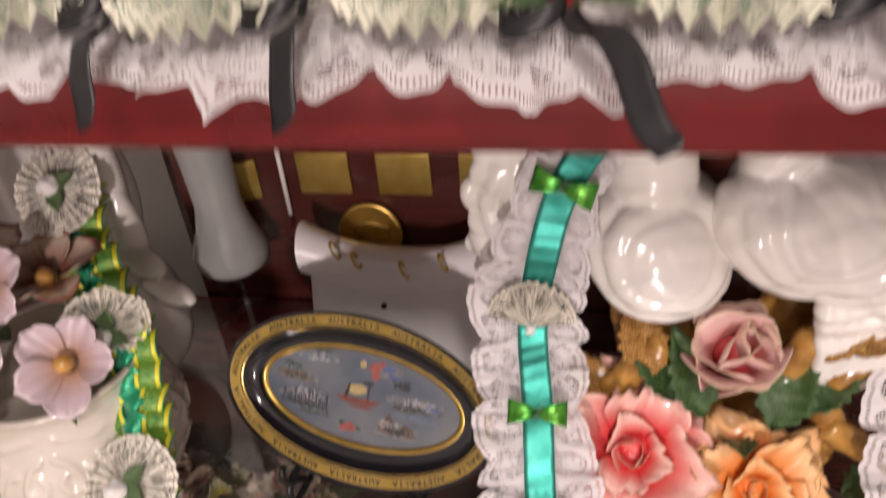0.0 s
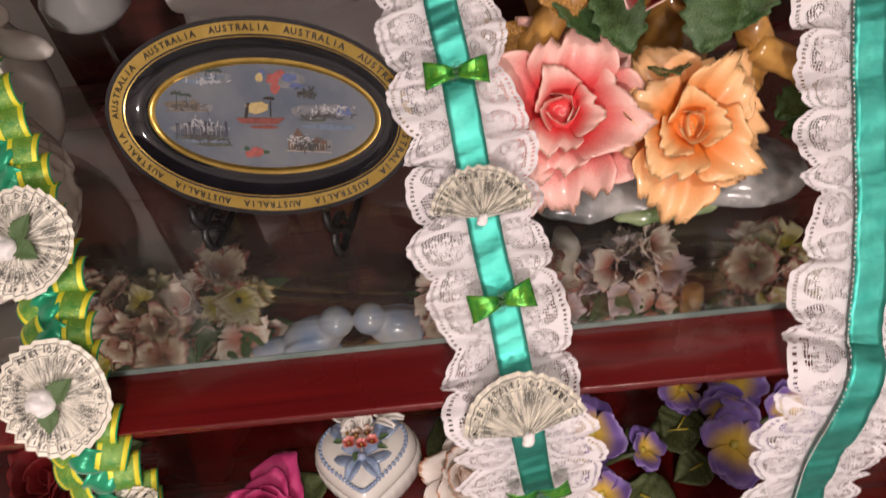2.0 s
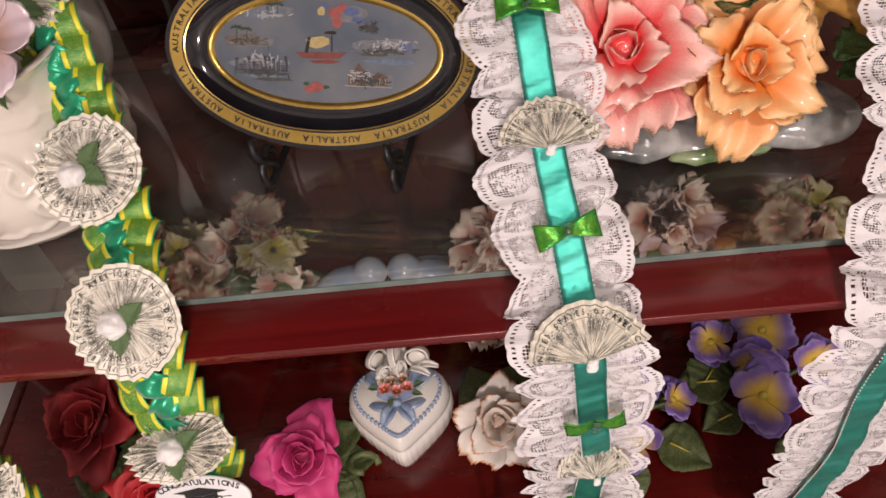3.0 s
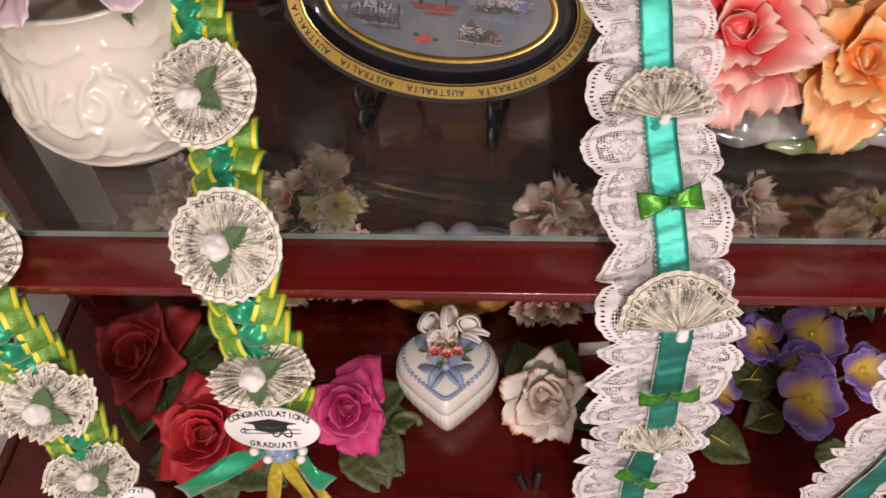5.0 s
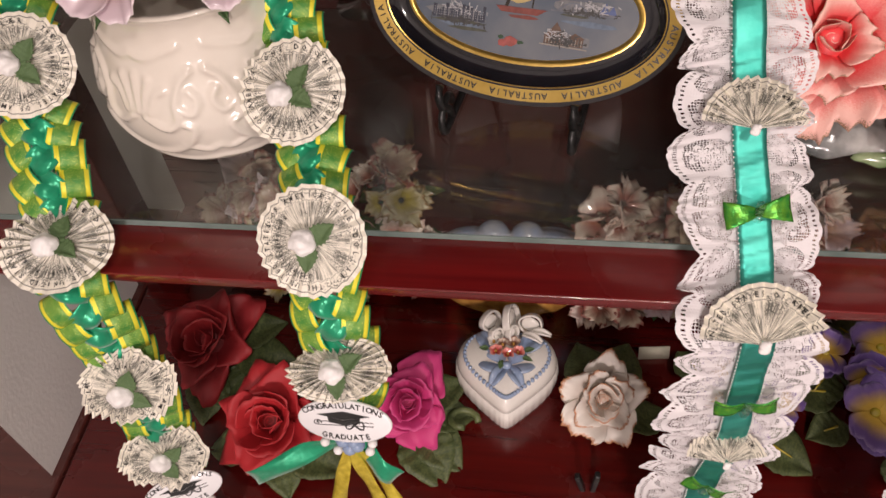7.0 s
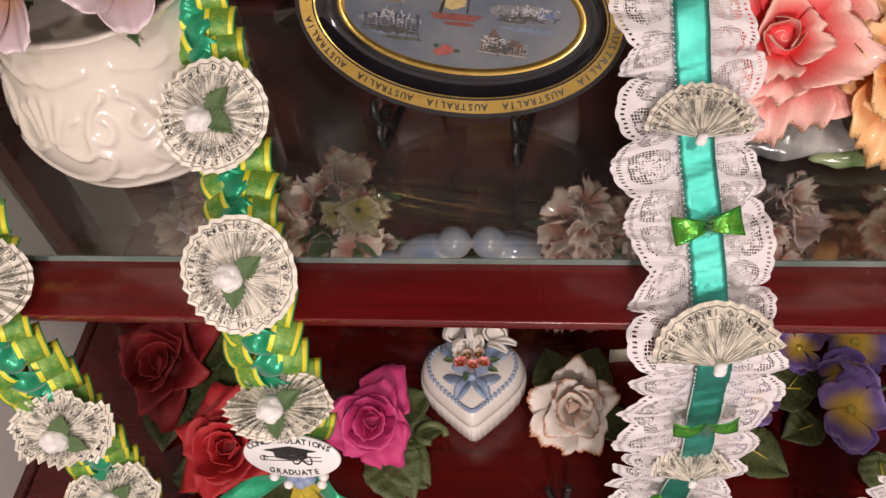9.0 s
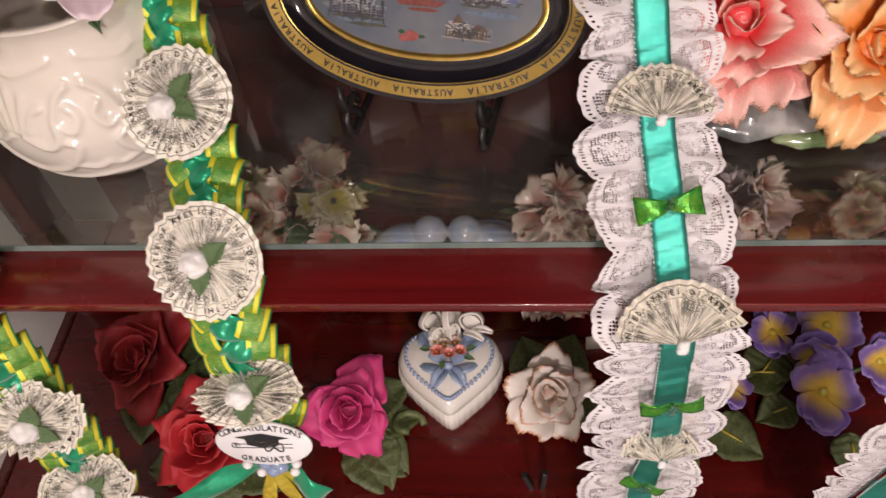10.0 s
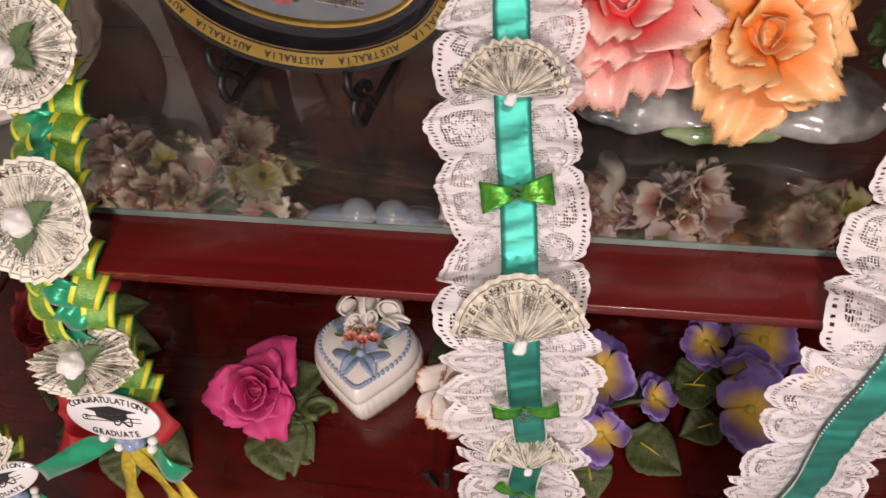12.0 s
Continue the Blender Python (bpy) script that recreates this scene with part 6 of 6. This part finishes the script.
for k, (x, y, mat) in enumerate(((-0.010, 0.000, CORAL), (0.001, -0.003, CORAL), (0.010, -0.001, CORAL), (-0.004, 0.007, FADED), (0.006, 0.008, FADED), (-0.012, 0.010, WHITE_CHINA))):
    b = part("china_blossom", bead(0.0016), AMBER, lid, "tiny china blossom")
    b.matrix_basis = pose(x, y, 0.0445)
    ring_of_petals(b, Matrix.Identity(4), mat, "orchid", 5, 0.0058, 62, (0.0008, -0.001), 15 * k, rr)
for x, y, rz in ((0.016, 0.002, -70), (0.014, -0.005, -105), (-0.004, -0.008, 170), (-0.016, 0.003, 80)):
    leaf(lid, pose(x, y, 0.0425, 10, 0, rz), FELT_LEAF, 0.0095, 0.2)
for x, y, z, rx, ry, rz, spin in ((-0.016, 0.030, 0.046, 0.0100, 0.0075, 20, 40), (0.003, 0.029, 0.050, 0.0115, 0.0085, -25, 75), (0.021, 0.027, 0.047, 0.0105, 0.0078, 10, -15), (-0.010, 0.017, 0.045, 0.0062, 0.0048, 60, 30), (0.004, 0.018, 0.046, 0.0062, 0.0048, -40, 60)):
    b = part("china_bow", ribbon_ring(rx, ry, 0.0075), WHITE_CHINA, lid, "white china bow loop")
    b.matrix_basis = pose(x, y, z, 62, rz * 0.4, spin)
    f = part("bow_fill", blob([((0, 0, 0), (rx * 0.82, ry * 0.72, 0.0022), (0, 0, 0))], 14), WHITE_CHINA, lid)
    f.matrix_basis = pose(x, y, z, 62, rz * 0.4, spin)
for x, y, rz in ((0.026, 0.020, -12), (0.020, 0.018, -30)):
    b = part("china_bow_tail", bow_wing(0.020, 0.0065), WHITE_CHINA, lid, "white china ribbon tail")
    b.matrix_basis = pose(x - 0.006, y, 0.0450, 0, -4, rz)


def bouquet(place, height, label, mats, seed, spread=0.05):
    g = thing("china_bouquet", pose(place[0], place[1], FLOOR_Z), label, "figurine", "china bouquets at the back of the lower shelf")
    rr = random.Random(seed)
    part("base", lathe([(spread * 0.6, 0.0), (spread * 0.66, 0.004), (spread * 0.5, 0.012), (spread * 0.3, height * 0.4), (spread * 0.2, height * 0.6)], 24, ripple=lambda a, z: 0.003 * math.sin(5 * a)), FADED, g, "pale glazed base")
    for k in range(14):
        a, q = k * 2.4, spread * math.sqrt((k + 0.5) / 14)
        z = height * (0.94 - 0.5 * (q / spread) ** 2) + rr.uniform(-0.012, 0.01)
        m = pose(q * math.cos(a), q * math.sin(a) * 0.8 - 0.008, z, 30 - 30 * math.sin(a) + rr.uniform(-15, 15), 35 * math.cos(a), 0)
        ring_of_petals(g, m, mats[k % len(mats)], ("ruffle", "frill", "ruffle")[k % 3], rr.choice((3, 4, 5, 6)), rr.uniform(0.013, 0.033), 45 + rr.uniform(-22, 25), (0.003, 0.0), rr.uniform(0, 70), rr)
    for k in range(4):
        ring_of_petals(g, pose(spread * (-0.9 + 0.6 * k), -0.036 - 0.006 * (k % 2), 0.020 + 0.012 * (k % 2), 62, 0, 0), mats[k % len(mats)], "ruffle", 4, 0.018, 55, (0.003, 0.0), 20 * k, rr)
        leaf(g, pose(spread * (-0.8 + 0.55 * k), -0.022, 0.030, -18, 0, 180 + rr.uniform(-40, 40)), LEAF_GLAZE, 0.034, 0.5)
    for k in range(12):
        a = k * 0.55
        leaf(g, pose(spread * 0.5 * math.cos(a), spread * 0.5 * math.sin(a), height * rr.uniform(0.25, 0.65), rr.uniform(0, 30), 0, math.degrees(a) - 90), LEAF_GLAZE, 0.045, 0.5)
    return g


bouquet((-0.372, 0.470), 0.165, "china bouquet of faded yellow and pink frilled flowers", (YELLOW, FADED, FADED), 51, 0.050)
bouquet((-0.292, 0.485), 0.165, "china bouquet of pink spotted frilled flowers", (FADED, BLOTCHED, YELLOW), 52, 0.042)
bouquet((-0.440, 0.510), 0.140, "china bouquet of pale flowers with dark leaves", (FADED, LILAC), 53, 0.045)
bouquet((-0.050, 0.458), 0.160, "china bouquet of pale pink curled flowers", (BLOTCHED, FADED), 54, 0.024)
bouquet((0.018, 0.470), 0.165, "china bouquet of pale lilac and green sprigs", (FADED, LILAC), 55, 0.040)
bouquet((0.130, 0.475), 0.150, "china bouquet of white and rose flowers", (BLOTCHED, LILAC), 56, 0.040)
bouquet((0.27, 0.475), 0.120, "china bouquet of faded blooms in the corner", (FADED, YELLOW), 57, 0.045)

twist = thing("twisted_candlestick", pose(0.062, 0.475, FLOOR_Z), "cream porcelain candlestick with twisted rope stem", "candlestick")
bm = bmesh.new()
rows = []
for j in range(40):
    z = 0.004 + 0.160 * j / 39
    rows.append([bm.verts.new(((0.011 + 0.004 * math.sin(2 * (2 * math.pi * k / 20) + j * 0.42)) * math.cos(2 * math.pi * k / 20), (0.011 + 0.004 * math.sin(2 * (2 * math.pi * k / 20) + j * 0.42)) * math.sin(2 * math.pi * k / 20), z)) for k in range(20)])
for a, b in zip(rows, rows[1:]):
    for k in range(20):
        bm.faces.new((a[k], a[(k + 1) % 20], b[(k + 1) % 20], b[k]))
bm.faces.new(rows[-1])
part("rope_stem", bm, CREAM, twist)
part("foot", lathe([(0.030, 0.0), (0.031, 0.004), (0.018, 0.008), (0.012, 0.010)], 28), CREAM, twist)

swan_dish = thing("china_basket", pose(0.178, 0.430, FLOOR_Z), "small grey china basket with amber candle", "basket")
part("bowl", lathe([(0.020, 0.0), (0.024, 0.002), (0.034, 0.020), (0.038, 0.032), (0.034, 0.031), (0.02, 0.012)], 28, ripple=lambda a, z: 0.0015 * math.sin(10 * a)), STONE_BASE, swan_dish)
part("candle", lathe([(0.010, 0.010), (0.0105, 0.115), (0.008, 0.122), (0.003, 0.125)], 20), AMBER, swan_dish, "amber candle")


def bird(m, label, mats, seed):
    ob = part("china_bird", blob([((0, 0, 0.030), (0.030, 0.018, 0.020), (0, -18, 0)), ((0.024, 0, 0.047), (0.0155, 0.0145, 0.0145), (0, 0, 0)), ((0.040, 0, 0.046), (0.006, 0.003, 0.003), (0, 10, 0)), ((-0.036, 0, 0.022), (0.026, 0.010, 0.006), (0, -14, 0)), ((-0.004, -0.014, 0.032), (0.024, 0.006, 0.012), (0, -16, 0)), ((0.0, 0, 0.008), (0.022, 0.018, 0.012), (0, 0, 0))], 20), mats)
    for v in ob.data.vertices:
        v.co.z = max(v.co.z, 0.0)
    ob.matrix_basis = m
    return tagged(fused(ob, 0.0018, 2), label, "figurine", "pair of china birds")


BIRD_BLUE = surface("blue_and_buff_glaze", (0.20, 0.30, 0.52), (0.70, 0.62, 0.55), 26, 0.2, coat=0.6)
stone = part("bird_rock", blob([((0, 0, 0.026), (0.075, 0.032, 0.036), (0, 0, 0))], 24, 0.003, 60), AMBER)
for v in stone.data.vertices:
    v.co.z = max(v.co.z, 0.0)
stone.matrix_basis = pose(-0.154, 0.440, FLOOR_Z)
tagged(fused(stone, 0.003, 2), "amber brown china rock under two birds", "figurine")
bird(pose(-0.200, 0.440, FLOOR_Z + 0.058) @ Matrix.Scale(1.15, 4), "pale blue china bird facing its mate", BIRD_BLUE, 1)
bird(pose(-0.110, 0.440, FLOOR_Z + 0.058, 0, 0, 180) @ Matrix.Scale(1.15, 4), "buff headed china bird with blue wings", BIRD_BLUE, 2)

card = part("gift_card", box(-0.016, 0.016, 0, 0.0012, 0, 0.016), surface("cream_card", (0.62, 0.58, 0.46), (0.72, 0.68, 0.56), 80, 0.6))
card.matrix_basis = pose(0.0, 0.375, FLOOR_Z + 0.0, -18, 0, 6)
tagged(card, "small cream paper card propped on the shelf", "card")
clip = thing("black_peg", pose(-0.068, 0.226, FLOOR_Z), "small black forked plastic peg on the shelf", "peg")
part("prong", box(-0.009, -0.004, -0.003, 0.003, 0, 0.030, 0.001), BLACK_IRON, clip).rotation_euler = (0, -0.25, 0)
part("prong", box(0.000, 0.005, -0.003, 0.003, 0, 0.034, 0.001), BLACK_IRON, clip).rotation_euler = (0, 0.06, 0)


# ---- the garland on the top rail ----
gar = thing("top_garland", pose(0, 0, 0), "white lace garland with banknote fans and black bows on the rail", "garland")
TZ = TOP_Z + 0.028


def hem(u, v, seed=0):
    x = -0.42 + 0.78 * u
    scal = abs(math.sin(math.pi * x / 0.017 + seed)) ** 0.6
    wide = 0.5 + 0.5 * math.sin(2 * math.pi * x / 0.083 + 1.9)
    y = 0.208 - v * (0.026 + 0.005 * scal + 0.010 * wide) + 0.0006 * math.sin(x * 900 + seed)
    over = max(0.0, 0.188 - y)
    return (x + 0.002 * math.sin(x * 300 + seed) * v, y - v * 0.002 * math.sin(x * 260 + seed), TZ + 0.003 + 0.002 * math.sin(x * 240 + 2 * v + seed) * v - over * 0.35)


part("lace_edging", scale_uv(sheet(hem, 700, 10), 1.5), LACE, gar, "scalloped white lace edging")
part("lace_edging", scale_uv(sheet(lambda u, v: tuple(Vector(hem(u, v, 2.0)) + Vector((0, 0.009, 0.003))), 700, 10), 1.5), LACE, gar)
part("lace_backing", box(-0.42, 0.36, 0.207, 0.330, TZ + 0.0012, TZ + 0.005, 0.001), SILK_WHITE, gar)
for k, x in enumerate((-0.298, -0.233, -0.168, -0.103, -0.038, 0.036, 0.101, 0.166, 0.231)):
    m = pose(x, 0.209, TZ + 0.011, 4, 0, 180 + (-4, 3, 0, 2, -3, 4, 0, 2, -2)[k])
    ob = part("banknote_fan", pleated(190, 0.030, 14, 0.0026, 0.004, 0.06), PALE_BILL, gar, "banknote pleated into a wide fan", False)
    ob.matrix_basis = m
for k, (x, dx, fall, front) in enumerate(((-0.265, 0.006, 0.034, 0.0), (-0.200, 0.006, 0.034, 0.0), (-0.129, 0.005, 0.034, 0.004), (-0.074, 0.004, 0.036, 0.002), (-0.004, 0.024, 0.042, -0.015), (0.069, 0.006, 0.036, 0.0), (0.134, 0.010, 0.036, 0.0), (0.199, 0.006, 0.034, 0.0))):
    for s in (-1, 1):
        leaf(gar, pose(x, 0.205 + front, TZ + 0.014, 8, 0, s * 80 + 180), FELT_LEAF, 0.019, 0.1)
    bud = part("red_rosebud", blob([((0, 0, 0), (0.0055, 0.0055, 0.005), (0, 0, 0)), ((0.003, -0.003, 0.002), (0.0045, 0.0045, 0.004), (0, 0, 0))], 14), RED, gar, "small red fabric rosebud")
    bud.matrix_basis = pose(x, 0.206 + front, TZ + 0.018)

    def tail(u, v, x=x, k=k, dx=dx, fall=fall, front=front):
        w = 0.0070 * (0.55 + 0.45 * min(1.0, u * 2)) * (1.0 if u < 0.9 else 1.0 - 6 * (u - 0.9) * v)
        y = 0.201 + front * 0.5 - fall * min(1.0, u * 1.3)
        z = TZ + 0.014 - 0.006 * u - max(0.0, u - 0.62) * 0.030
        return (x + dx * u + (v - 0.5) * w, y - 0.003 * math.sin(u * 7) - 0.004 * u, z + 0.003 * math.sin(u * 9 + k) + (v - 0.5) * 0.004)
    part("black_ribbon_tail", sheet(tail, 20, 4, 0.0004), BLACK_SATIN, gar, "black satin ribbon tail")

    def loop(u, v, x=x, front=front):
        a = u * 2 * math.pi
        return (x - 0.008 + 0.008 * math.cos(a), 0.194 + front * 0.5 + 0.006 * math.sin(a) + (v - 0.5) * 0.003, TZ + 0.014 + 0.003 * math.sin(a + 1) + (v - 0.5) * 0.006)
    part("black_ribbon_loop", sheet(loop, 20, 3, 0.0004), BLACK_SATIN, gar, "black satin ribbon loop")
